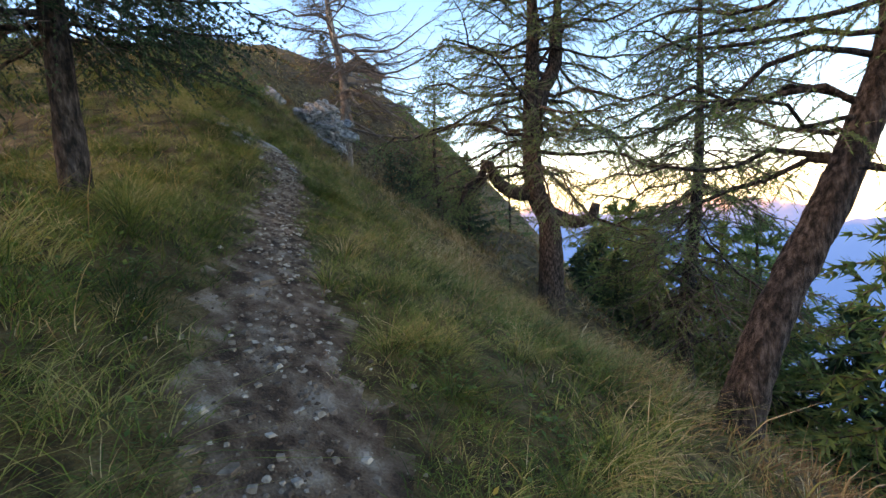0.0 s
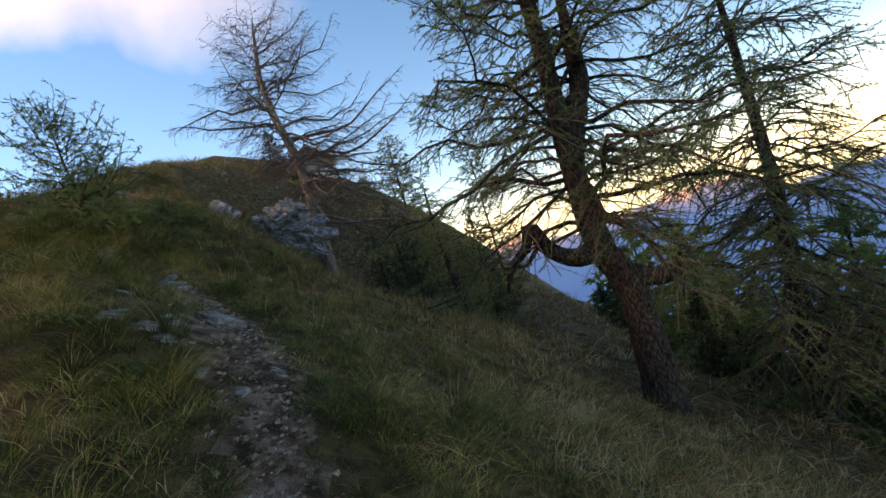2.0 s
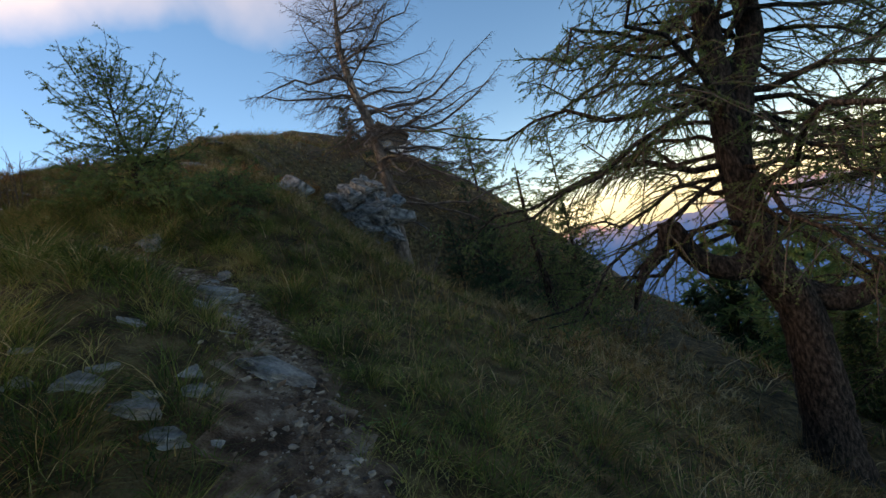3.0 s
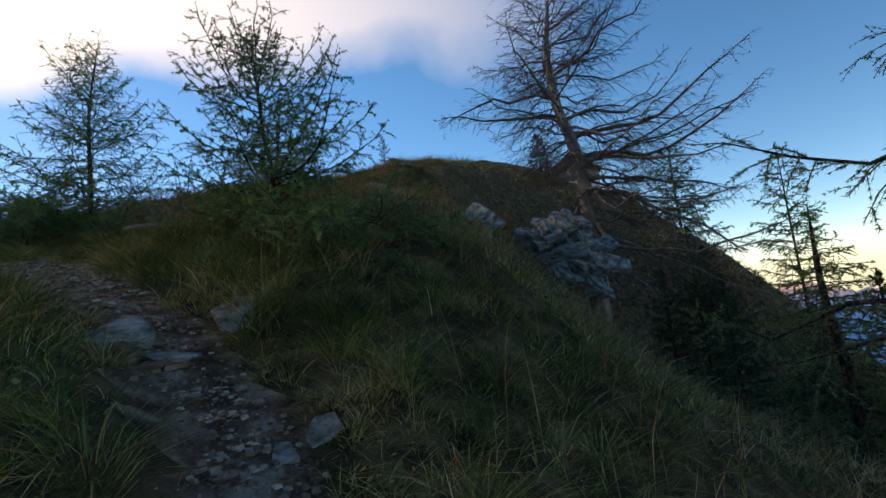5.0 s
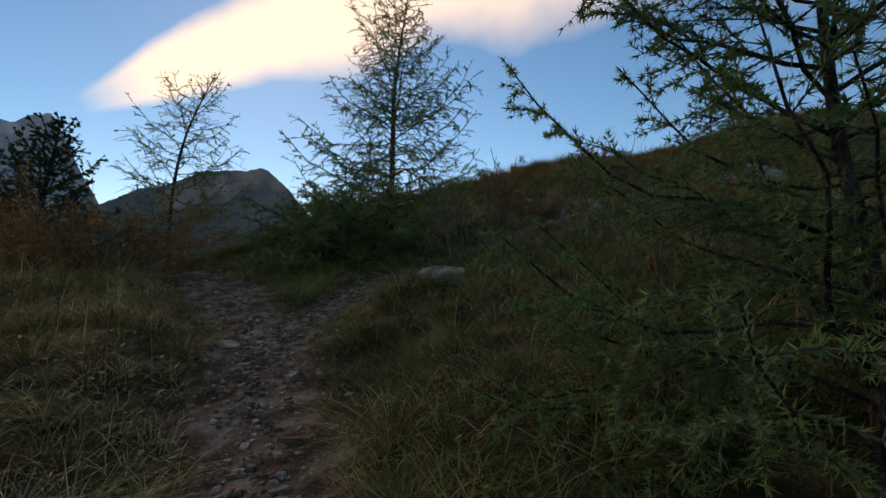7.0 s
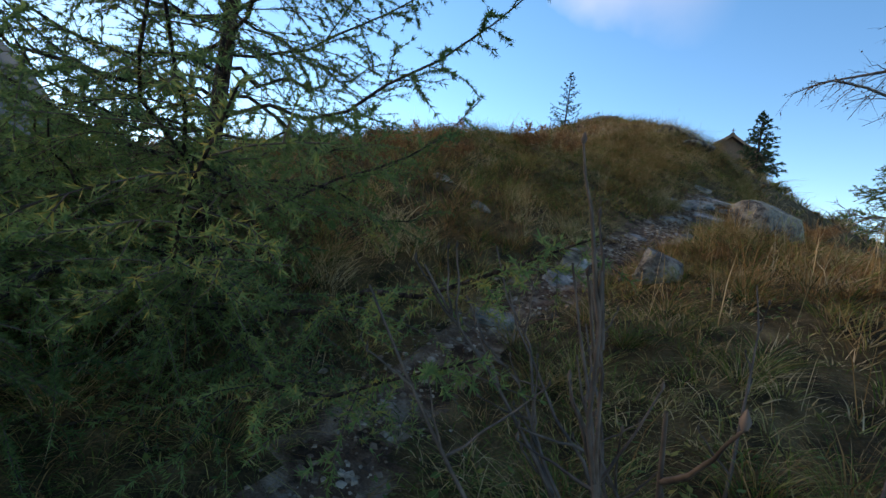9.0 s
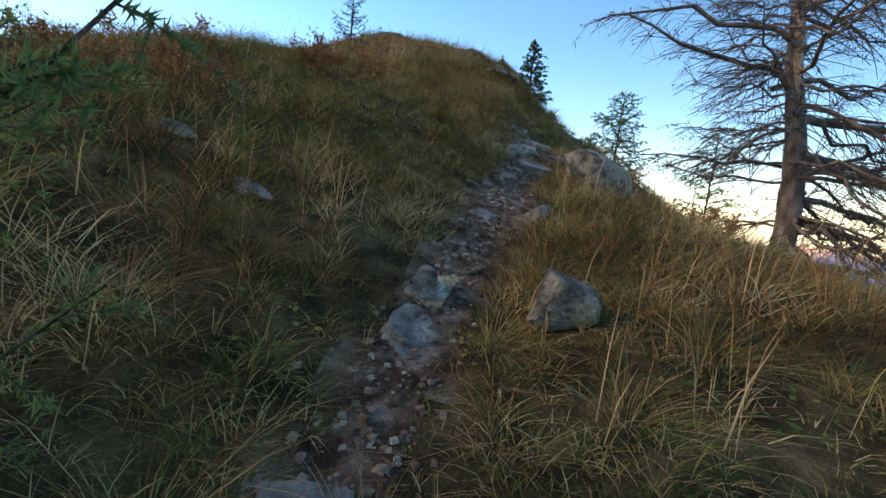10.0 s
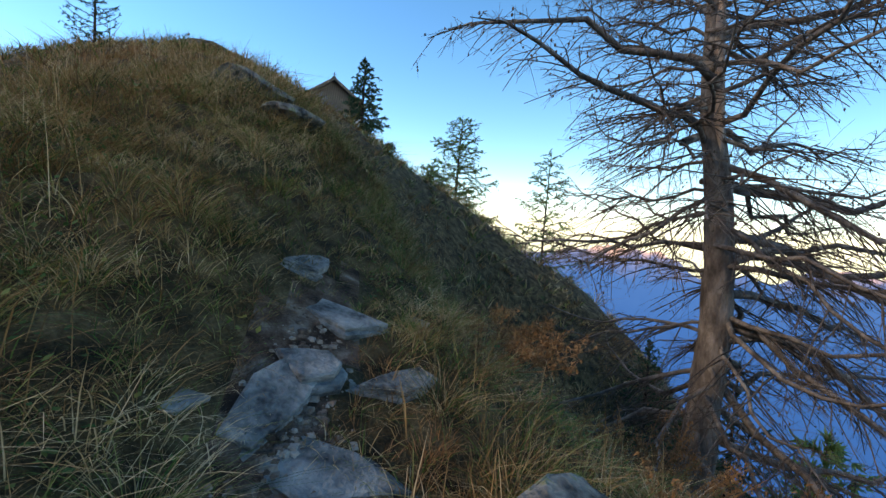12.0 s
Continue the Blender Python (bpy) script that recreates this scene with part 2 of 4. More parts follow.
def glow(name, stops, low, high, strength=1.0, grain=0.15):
    """Far distance: air haze and evening light painted as emission, in bands by height."""
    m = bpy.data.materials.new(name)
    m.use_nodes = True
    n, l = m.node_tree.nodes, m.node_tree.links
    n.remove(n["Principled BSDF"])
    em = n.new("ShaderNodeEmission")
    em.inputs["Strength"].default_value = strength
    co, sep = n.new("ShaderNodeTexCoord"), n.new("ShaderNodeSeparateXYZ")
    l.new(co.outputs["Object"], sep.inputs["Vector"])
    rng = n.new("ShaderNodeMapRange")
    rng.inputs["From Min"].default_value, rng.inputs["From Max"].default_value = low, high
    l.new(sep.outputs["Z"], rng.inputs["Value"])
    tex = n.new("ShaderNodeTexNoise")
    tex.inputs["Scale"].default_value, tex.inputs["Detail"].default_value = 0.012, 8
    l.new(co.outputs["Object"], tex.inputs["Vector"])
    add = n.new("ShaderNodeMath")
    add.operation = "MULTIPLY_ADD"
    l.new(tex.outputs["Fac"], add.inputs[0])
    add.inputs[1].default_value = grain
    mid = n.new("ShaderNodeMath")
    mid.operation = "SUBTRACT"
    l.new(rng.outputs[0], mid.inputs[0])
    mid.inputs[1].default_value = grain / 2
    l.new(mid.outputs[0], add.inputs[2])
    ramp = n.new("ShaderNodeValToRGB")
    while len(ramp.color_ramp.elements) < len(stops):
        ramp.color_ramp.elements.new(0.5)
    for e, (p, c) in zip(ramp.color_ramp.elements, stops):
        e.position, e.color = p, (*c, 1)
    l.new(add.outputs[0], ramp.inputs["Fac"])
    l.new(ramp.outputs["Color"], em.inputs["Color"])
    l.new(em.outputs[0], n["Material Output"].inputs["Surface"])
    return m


M_TURF = material("turf", [(0.15, (0.014, 0.010, 0.005)), (0.4, (0.050, 0.034, 0.014)), (0.6, (0.10, 0.070, 0.030)), (0.9, (0.20, 0.145, 0.075))], 4.5, 10, 0.95, 1.0, 60)
M_SOIL = material("path_soil", [(0.2, (0.038, 0.021, 0.013)), (0.4, (0.10, 0.060, 0.040)), (0.65, (0.175, 0.120, 0.086)), (0.9, (0.28, 0.23, 0.19))], 5.5, 10, 0.95, 1.0, 80, swing=2.4)
M_GRAVEL = material("gravel", [(0.15, (0.07, 0.045, 0.032)), (0.5, (0.165, 0.118, 0.088)), (0.85, (0.275, 0.228, 0.185)), (1.0, (0.37, 0.33, 0.28))], 9, 5, 0.85, 0.4, 60, island=0.9)
M_ROCK = material("schist", [(0.2, (0.045, 0.047, 0.045)), (0.4, (0.15, 0.155, 0.15)), (0.65, (0.28, 0.28, 0.265)), (0.95, (0.50, 0.47, 0.42))], 5.5, 10, 0.8, 1.0, 34, stretch=(1, 1, 2.2), swing=1.7)
M_LICHEN = material("lichen_rock", [(0.2, (0.05, 0.05, 0.046)), (0.45, (0.15, 0.148, 0.135)), (0.62, (0.23, 0.228, 0.20)), (0.76, (0.21, 0.215, 0.11)), (0.95, (0.42, 0.40, 0.36))], 7.0, 10, 0.9, 1.0, 36, swing=2.2)
M_GRASS = material("green_grass", [(0.0, (0.014, 0.034, 0.006)), (0.4, (0.066, 0.120, 0.020)), (0.7, (0.135, 0.172, 0.034)), (1.0, (0.34, 0.29, 0.11))], 1.5, 4, 0.7, 0, 6, island=0.8, leaf=0.12, swing=3.0)
M_DRY = material("dry_grass", [(0.0, (0.075, 0.042, 0.016)), (0.35, (0.22, 0.125, 0.048)), (0.65, (0.40, 0.25, 0.105)), (1.0, (0.60, 0.46, 0.27))], 1.3, 4, 0.75, 0, 6, island=0.65, leaf=0.15, swing=3.0)
M_LEAF = material("herb_leaf", [(0.1, (0.04, 0.09, 0.025)), (0.6, (0.09, 0.16, 0.04)), (0.9, (0.28, 0.22, 0.05))], 1.5, 4, 0.6, 0, 20, island=0.6, leaf=0.3)
M_HEATH = material("heath_twig", [(0.1, (0.09, 0.06, 0.025)), (0.5, (0.22, 0.115, 0.05)), (0.9, (0.36, 0.19, 0.085))], 1.2, 4, 0.8, 0, 20, island=0.7, leaf=0.25)
M_BARK = material("larch_bark", [(0.3, (0.010, 0.008, 0.007)), (0.55, (0.05, 0.038, 0.032)), (0.85, (0.125, 0.10, 0.09))], 18, 9, 0.95, 1.0, 60, stretch=(1.3, 1.3, 0.5))
M_DEAD = material("grey_dead_wood", [(0.15, (0.06, 0.05, 0.045)), (0.5, (0.16, 0.135, 0.12)), (0.9, (0.32, 0.28, 0.25))], 6, 8, 0.95, 0.9, 28, stretch=(1, 1, 0.4))
M_SCAR = material("bare_wood", [(0.2, (0.24, 0.17, 0.13)), (0.8, (0.46, 0.36, 0.29))], 8, 6, 0.8, 0.4, 40, stretch=(1, 1, 0.15))
M_TWIG = material("twig_bark", [(0.2, (0.05, 0.04, 0.034)), (0.8, (0.15, 0.12, 0.10))], 12, 4, 0.9, 0, 40, island=0.4)
M_LARCH = material("larch_needles", [(0.1, (0.055, 0.12, 0.045)), (0.5, (0.12, 0.215, 0.075)), (0.8, (0.20, 0.28, 0.10)), (0.97, (0.36, 0.32, 0.09))], 0.8, 4, 0.6, 0, 8, island=0.5, leaf=0.5)
M_SPRUCE = material("spruce_needles", [(0.1, (0.012, 0.036, 0.018)), (0.6, (0.032, 0.075, 0.034)), (0.95, (0.075, 0.125, 0.052))], 1.0, 4, 0.6, 0, 8, island=0.5, leaf=0.2)
M_PLANK = material("weathered_planks", [(0.2, (0.13, 0.085, 0.06)), (0.7, (0.28, 0.19, 0.13)), (0.95, (0.38, 0.29, 0.21))], 2, 6, 0.85, 0.4, 20, stretch=(6, 6, 0.5))
M_ROOF = material("roof_boards", [(0.2, (0.07, 0.055, 0.05)), (0.8, (0.18, 0.14, 0.12))], 2, 6, 0.9, 0.4, 14)
M_PLASTER = material("white_plaster", [(0.2, (0.66, 0.64, 0.60)), (0.8, (0.82, 0.80, 0.76))], 2, 5, 0.9, 0.2, 12)

# ---- the ground ----
def spaced(a, b, step, lo, hi):
    """Even steps from a to b, and growing ones out to lo and hi."""
    mid, left, right = list(np.arange(a, b, step)), [], []
    d, x = step, a
    while x > lo:
        d *= 1.16
        x -= d
        left.append(x)
    d, x = step, mid[-1]
    while x < hi:
        d *= 1.16
        x += d
        right.append(x)
    return np.array(left[::-1] + mid + right)


def build_ground():
    xs, ys = spaced(-16, 4, 0.14, -900, 700), spaced(-2, 25, 0.14, -500, 900)
    gx, gy = np.meshgrid(xs, ys)
    x, y = gx.ravel(), gy.ravel()
    z = ground(x, y)
    w = len(xs)
    i = (np.arange(len(ys) - 1)[:, None] * w + np.arange(w - 1)[None]).ravel()
    quads = np.stack([i, i + 1, i + w + 1, i + w], 1)
    me = mesh_of("ground", np.stack([x, y, z], 1), None, quads, (M_TURF, M_SOIL))
    cx, cy = x[quads].mean(1), y[quads].mean(1)
    onto = path_edge(cx, cy) < 0.06
    me.polygons.foreach_set("material_index", onto.astype(np.int32))
    return tagged(new("ground", me), "steep alpine hillside of turf with a trodden stony footpath", "ground", kind="structure")


GROUND = build_ground()


# ---- far mountains ----
def mountain(name, label, mat, a0, a1, far, crest, rough, foot, seed, n=260, levels=14, near=0.55):
    """A ridge seen from the hill between two bearings (degrees to the left of ahead); crest gives its rise in degrees by bearing."""
    a = np.linspace(a0, a1, n)
    top = np.array([crest(v) for v in a]) + rough * bumps(a * 1.0, a * 0, 5.0, seed, 8)
    rows = []
    for k in range(levels):
        f = k / (levels - 1)
        d = far * (1 - (1 - near) * f**1.3) * (1 + 0.05 * bumps(a + 40 * f, f * 9 + a * 0, 3.0, seed + 3, 4) * (f > 0))
        e = top * (1 - f) ** 1.2 + foot * f + (0.5 * bumps(a, a * 0 + f * 4, 2.5, seed + 8, 4) * 4 * f * (1 - f))
        r = np.radians(a)
        rows.append(np.stack([-np.sin(r) * d - 6, np.cos(r) * d + 12, 5 + d * np.tan(np.radians(e))], 1))
    v = np.concatenate(rows)
    i = (np.arange(levels - 1)[:, None] * n + np.arange(n - 1)[None]).ravel()
    me = mesh_of(name, v, None, np.stack([i, i + 1, i + n + 1, i + n], 1), (mat,))
    return thing(name, me, label, "mountain", kind="structure")


# blue haze is painted into all three; the valley range's pink crest is painted sunlight
M_FAR = glow("painted_haze_range", [(0.0, (0.012, 0.05, 0.17)), (0.6, (0.02, 0.075, 0.24)), (0.88, (0.035, 0.10, 0.28)), (0.96, (0.13, 0.15, 0.28)), (1.0, (0.52, 0.34, 0.30))], -1500, -130, 1.0, 0.16)
M_NEARER = glow("painted_haze_mountain", [(0.0, (0.008, 0.018, 0.034)), (0.45, (0.014, 0.026, 0.046)), (0.7, (0.022, 0.036, 0.058)), (1.0, (0.045, 0.062, 0.085))], -120, 520, 1.0, 1.3)
M_WEST = glow("painted_haze_west", [(0.0, (0.016, 0.034, 0.072)), (0.6, (0.03, 0.06, 0.115)), (1.0, (0.062, 0.10, 0.17))], -300, 1100, 1.0, 1.5)
mountain("backdrop_valley_range", "mountain range across the valley, blue haze and sunlit crest painted on", M_FAR, 4, -178, 3400, lambda v: -2.9 - 0.5 * math.sin(v * 0.1) - max(0, v + 12) * 0.3, 2.6, -44, 4, 700, 22, 0.22)
mountain("backdrop_hump", "rocky mountain with a flat top, dim blue haze painted on", M_NEARER, 112, 44, 1900, lambda v: 11.6 - (0.75 * max(0, 76.5 - v) if v < 79 else 0.55 * max(0, v - 82)), 1.5, -14, 11, 520, 26, 0.5)
mountain("backdrop_west_range", "jagged range with pale haze painted on", M_WEST, 185, 40, 3600, lambda v: 13.6 - 1.8 * (95 - v) if v < 95 else 13.6, 2.6, -6, 17, 420, 8, 0.8)

# ---- trees ----
def frames(d):
    """Two directions square to each row of d."""
    ref = np.where(np.abs(d[:, 2:3]) > 0.9, np.array([[1.0, 0, 0]]), np.array([[0, 0, 1.0]]))
    a = np.cross(d, ref)
    a /= np.linalg.norm(a, axis=1, keepdims=True) + 1e-9
    return a, np.cross(a, d)


def unit(v):
    return v / (np.linalg.norm(v, axis=-1, keepdims=True) + 1e-9)


def tube(soup, pts, radii, sides=5, rugged=0.0, rng=None):
    pts, radii = np.asarray(pts, float), np.asarray(radii, float)
    k = len(pts)
    d = unit(np.gradient(pts, axis=0))
    a = frames(d[:1])[0].repeat(k, 0)
    for i in range(1, k):
        c = a[i - 1] - d[i] * (a[i - 1] @ d[i])
        a[i] = c / (np.linalg.norm(c) + 1e-9)
    b = np.cross(a, d)
    th = np.arange(sides) * 2 * np.pi / sides
    r = np.repeat(radii[:, None], sides, 1)
    if rugged:
        r = r * (1 + rugged * rng.uniform(-1, 1, r.shape))
    ring = pts[:, None] + r[..., None] * (np.cos(th)[None, :, None] * a[:, None] + np.sin(th)[None, :, None] * b[:, None])
    i = np.arange(k - 1)[:, None] * sides
    j = np.arange(sides)
    q = np.stack([i + j, i + (j + 1) % sides, i + sides + (j + 1) % sides, i + sides + j], -1).reshape(-1, 4)
    soup.add(ring.reshape(-1, 3), None, q)


def needles(soup, at, along, length, width, count, spread, rng):
    """Little tapering needles, count at each place, leaning out from its direction."""
    n = len(at) * count
    p, d = np.repeat(at, count, 0), np.repeat(unit(along), count, 0)
    a, b = frames(d)
    th = rng.uniform(0, 2 * np.pi, n)[:, None]
    out = np.cos(th) * a + np.sin(th) * b
    lean = rng.uniform(spread[0], spread[1], n)[:, None]
    way = unit(np.cos(lean) * d + np.sin(lean) * out)
    side = unit(np.cross(way, d + 0.3 * out + 0.01))
    L = (length * rng.uniform(0.7, 1.25, n))[:, None]
    v = np.stack([p - side * width / 2, p + side * width / 2, p + way * L], 1).reshape(-1, 3)
    soup.add(v, np.arange(n * 3).reshape(-1, 3))


def curve_points(pts, n):
    """n points on a smooth line through pts."""
    pts = np.asarray(pts, float)
    if len(pts) > 2:
        pts = rounded(pts, 8)
    s = np.r_[0, np.cumsum(np.linalg.norm(np.diff(pts, axis=0), axis=1))]
    t = np.linspace(0, s[-1], n)
    return np.stack([np.interp(t, s, pts[:, k]) for k in range(3)], 1)


def conifer(name, label, category, base, spine, radius, limbs, reach, seed, bark=None, leaf=None, first=0.15, last=0.98, rise=(-0.15, 0.35), sag=0.25, lift=0.2,
            twig=0.10, twig_len=0.32, sub=0, needle=0.03, needle_w=0.004, needle_n=6, needle_step=0.03, lean_out=(0.4, 1.2), limb_r=0.009, shape=0.75, group="", cones=0.0,
            whorl=0, aim=None, rugged=0.07, extra=(), sides=14, thin_twig=0.0035, brush=True, rings=44, fill=0.8, gnarl=1.0):
    """A conifer: a trunk along spine (from its base), limbs with twigs, and tufts of needles. reach: the lowest limb's length."""
    rng = np.random.default_rng(seed)
    bark, top = bark or M_BARK, np.array(spine[-1], float)
    tree = thing(name, None, label, category, group)
    tree.location = base
    n_up = rings
    line = curve_points([(0, 0, -0.35), *spine], n_up)
    s = np.linspace(0, 1, n_up)
    trunk, bole = Soup(), radius * ((1 - s) ** shape * 0.94 + 0.05) * (1 + 0.5 * np.exp(-s * 22))
    tube(trunk, line, bole, sides, rugged, rng)
    part("trunk", trunk.mesh("trunk", bark), tree)
    crown, twigs, cone = Soup(), Soup(), Soup()
    height = np.linalg.norm(top)
    made = []
    for k in range(limbs):
        f = (k + rng.uniform(0.2, 0.8)) / limbs
        if whorl:
            f = (math.floor(f * whorl) + 0.5) / whorl + rng.uniform(-0.006, 0.006)
        u = first + (last - first) * f
        p0 = np.array([np.interp(u, s, line[:, c]) for c in range(3)])
        r0 = np.interp(u, s, bole)
        az = k * 2.39996 + rng.uniform(-0.5, 0.5)
        length = reach * (1 - f) ** fill * rng.uniform(0.6, 1.12) + 0.05 * height * (1 - f * 0.7)
        if aim is not None:
            length *= 1 + aim[1] * math.cos(az - aim[0])
        el = rise[0] + (rise[1] - rise[0]) * f + rng.uniform(-0.15, 0.15) * gnarl
        made.append((p0, az, el, length, r0, sag, lift, 1.0))
    for u, az, el, length, sg, lf, thick in extra:
        p0 = np.array([np.interp(u, s, line[:, c]) for c in range(3)])
        made.append((p0, az, el, length, np.interp(u, s, bole), sg, lf, thick))
    for p0, az, el, length, r0, sg, lf, thick in made:
        m = 9
        t = np.linspace(0, 1, m)
        out = np.array([math.cos(az), math.sin(az), 0])
        side = np.array([-math.sin(az), math.cos(az), 0])
        wob = np.cumsum(rng.normal(0, 0.014 * gnarl, (m, 2)), 0) * length
        line_l = p0 + out * (t * length * math.cos(el))[:, None] + np.array([0, 0, 1.0]) * (t * length * math.sin(el) - sg * length * t**1.6 * 0.6 + lf * length * t**3)[:, None]
        line_l = line_l + side * wob[:, :1] + np.array([0, 0, 1.0]) * wob[:, 1:]
        rl = np.minimum(limb_r * length * thick, r0 * 0.8)
        bough = Soup()
        tube(bough, line_l, rl * (1 - t) ** 0.8 + thin_twig, 5, 0.08, rng)
        part("branch", bough.mesh("branch", bark), tree)
        if leaf and brush:
            c = max(4, int(length * 0.85 / needle_step))
            w = 0.15 + 0.85 * (np.arange(c) + rng.uniform(0, 1, c)) / c
            at = np.stack([np.interp(w, t, line_l[:, i]) for i in range(3)], 1)
            needles(crown, at, np.repeat((line_l[-1] - line_l[0])[None], c, 0), needle, needle_w, needle_n, lean_out, rng)
        step = twig
        count = max(3, int(length * 0.88 / step))
        for j in range(count):
            v = 0.12 + 0.86 * (j + rng.uniform(0, 1)) / count
            q0 = np.array([np.interp(v, t, line_l[:, c]) for c in range(3)])
            dv = unit(np.array([np.interp(min(v + 0.05, 1), t, line_l[:, c]) - np.interp(v - 0.05, t, line_l[:, c]) for c in range(3)]))
            sgn = 1 if j % 2 else -1
            tl = twig_len * (0.45 + 0.9 * (1 - v)) * rng.uniform(0.5, 1.2) * min(1.0, length)
            way = unit(dv * rng.uniform(0.35, 0.9) + sgn * side * rng.uniform(0.4, 1.0) + np.array([0, 0, rng.uniform(-0.55, 0.25)]))
            tt = np.linspace(0, 1, 4)[:, None]
            tw = q0 + way * tl * tt + np.array([0, 0, -0.22 * tl]) * tt**2 + rng.normal(0, 0.03, (4, 3)) * tl * tt
            tube(twigs, tw, np.linspace(1.0, 0.45, 4) * thin_twig * (0.7 + tl * 2), 3)
            lines = [tw]
            for _ in range(sub):
                w = rng.uniform(0.2, 0.9)
                b0 = np.array([np.interp(w, tt[:, 0], tw[:, c]) for c in range(3)])
                w2 = unit(way + rng.normal(0, 0.7, 3))
                bl = tl * rng.uniform(0.25, 0.6)
                tw2 = b0 + w2 * bl * tt + np.array([0, 0, -0.15 * bl]) * tt**2
                tube(twigs, tw2, np.linspace(0.8, 0.35, 4) * thin_twig, 3)
                lines.append(tw2)
            if leaf:
                for ln in lines:
                    L = np.linalg.norm(ln[-1] - ln[0])
                    c = max(2, int(L / needle_step))
                    w = (np.arange(c) + rng.uniform(0, 1, c)) / c
                    at = np.stack([np.interp(w, tt[:, 0], ln[:, i]) for i in range(3)], 1)
                    needles(crown, at, np.repeat((ln[-1] - ln[0])[None], c, 0), needle, needle_w, needle_n, lean_out, rng)
            if cones:
                for ln in lines:
                    for w in rng.uniform(0.2, 1, rng.poisson(cones)):
                        c0 = np.array([np.interp(w, tt[:, 0], ln[:, i]) for i in range(3)])
                        h, r = 0.035, 0.014
                        tube(cone, c0 + np.array([[0, 0, -0.2], [0, 0, 0.25], [0, 0, 0.75], [0, 0, 1.0]]) * h, [0.004, r, r * 0.8, 0.003], 4)
    if leaf:
        # the leader's and limbs' own tufts
        w = rng.uniform(0.6, 1, 60)
        at = np.stack([np.interp(w, s, line[:, c]) for c in range(3)], 1)
        needles(crown, at, np.tile([[0, 0, 1.0]], (60, 1)), needle, needle_w, needle_n, lean_out, rng)
        part("crown", crown.mesh("crown", leaf, smooth=False), tree)
    tagged(part("twig_work", twigs.mesh("twig_work", M_TWIG), tree), kind="stuff")
    if cones:
        tagged(part("cone_crop", cone.mesh("cone_crop", M_TWIG), tree, "small dark larch cones"), kind="stuff")
    return tree


def stand(x, y, sink=0.05):
    return (x, y, ground1(x, y) - sink)



def limb(tree, pts, radii, mat, seed, sides=9):
    """A thick limb of its own shape on a tree."""
    soup = Soup()
    n = 18
    line = curve_points(pts, n)
    tube(soup, line, np.interp(np.linspace(0, 1, n), np.linspace(0, 1, len(radii)), radii), sides, 0.12, np.random.default_rng(seed))
    return part("branch", soup.mesh("branch", mat), tree, "thick broken limb")


# the bare larch beside the outcrop
DEAD = conifer("dead_larch", "bare grey larch with old cones, almost dead", "tree", stand(-5.1, 26.6), [(0.12, 0, 2.6), (0.2, 0, 4.7), (0.02, 0, 6.6), (-0.25, 0, 7.9), (-0.36, 0, 9.3), (-0.33, 0, 10.2), (0.1, 0, 12.6)], 0.33, 86, 4.6, 11, gnarl=2.4, fill=0.38,
        bark=M_DEAD, first=0.24, rise=(-0.3, 0.5), sag=0.3, lift=0.28, twig=0.10, twig_len=1.05, sub=4, cones=0.22, aim=(-0.3, 0.25), thin_twig=0.0048, limb_r=0.0105, shape=0.7, rings=70, sides=18, rugged=0.09,
        extra=((0.655, 3.1, 0.02, 4.5, 0.1, 0.0, 1.5), (0.61, 3.5, -0.05, 4.6, 0.2, 0.15, 1.4), (0.55, 3.3, -0.3, 3.0, 0.2, 0.1, 1.2), (0.50, -0.2, -0.1, 6.0, 0.35, 0.45, 1.4), (0.46, -0.5, -0.2, 5.6, 0.3, 0.2, 1.3),
               (0.56, 0.1, 0.0, 6.0, 0.3, 0.5, 1.4), (0.38, -0.9, -0.3, 4.6, 0.3, 0.2, 1.2), (0.62, 0.4, 0.1, 5.2, 0.2, 0.45, 1.3), (0.42, 0.5, -0.35, 5.4, 0.25, 0.3, 1.3), (0.35, 0.0, -0.45, 5.2, 0.2, 0.35, 1.2),
               (0.72, -0.4, 0.15, 4.6, 0.2, 0.4, 1.3), (0.78, 3.0, 0.0, 2.6, 0.15, 0.1, 1.2), (0.82, 0.3, 0.3, 3.4, 0.1, 0.3, 1.2)))
scar = Soup()
tube(scar, np.array([(-0.13, -0.14, 7.2), (-0.24, -0.15, 7.8), (-0.33, -0.15, 8.5), (-0.38, -0.13, 9.3), (-0.36, -0.12, 9.9)]), [0.02, 0.08, 0.09, 0.07, 0.02], 8, 0.1, np.random.default_rng(3))
part("bare_wood_scar", scar.mesh("bare_wood_scar", M_SCAR), DEAD, "long barkless pale scar")
# the old larch with the horned limb
OLD = conifer("old_larch", "old larch with scaly bark and two horn-like broken limbs", "tree", stand(3.08, 14.4), [(0.06, 0, 1.4), (0.02, 0, 2.9), (-0.4, -0.1, 4.0), (-0.42, -0.1, 6.2), (-0.3, 0, 8.0), (-0.3, 0, 12)], 0.40, 84, 5.0, 12, fill=0.5, gnarl=3.2, rings=80, sides=20,
        leaf=M_LARCH, first=0.38, rise=(-0.15, 0.5), sag=0.5, lift=0.2, twig=0.11, twig_len=1.05, sub=2, needle=0.055, needle_w=0.012, needle_n=5, needle_step=0.055, thin_twig=0.0055, limb_r=0.011)
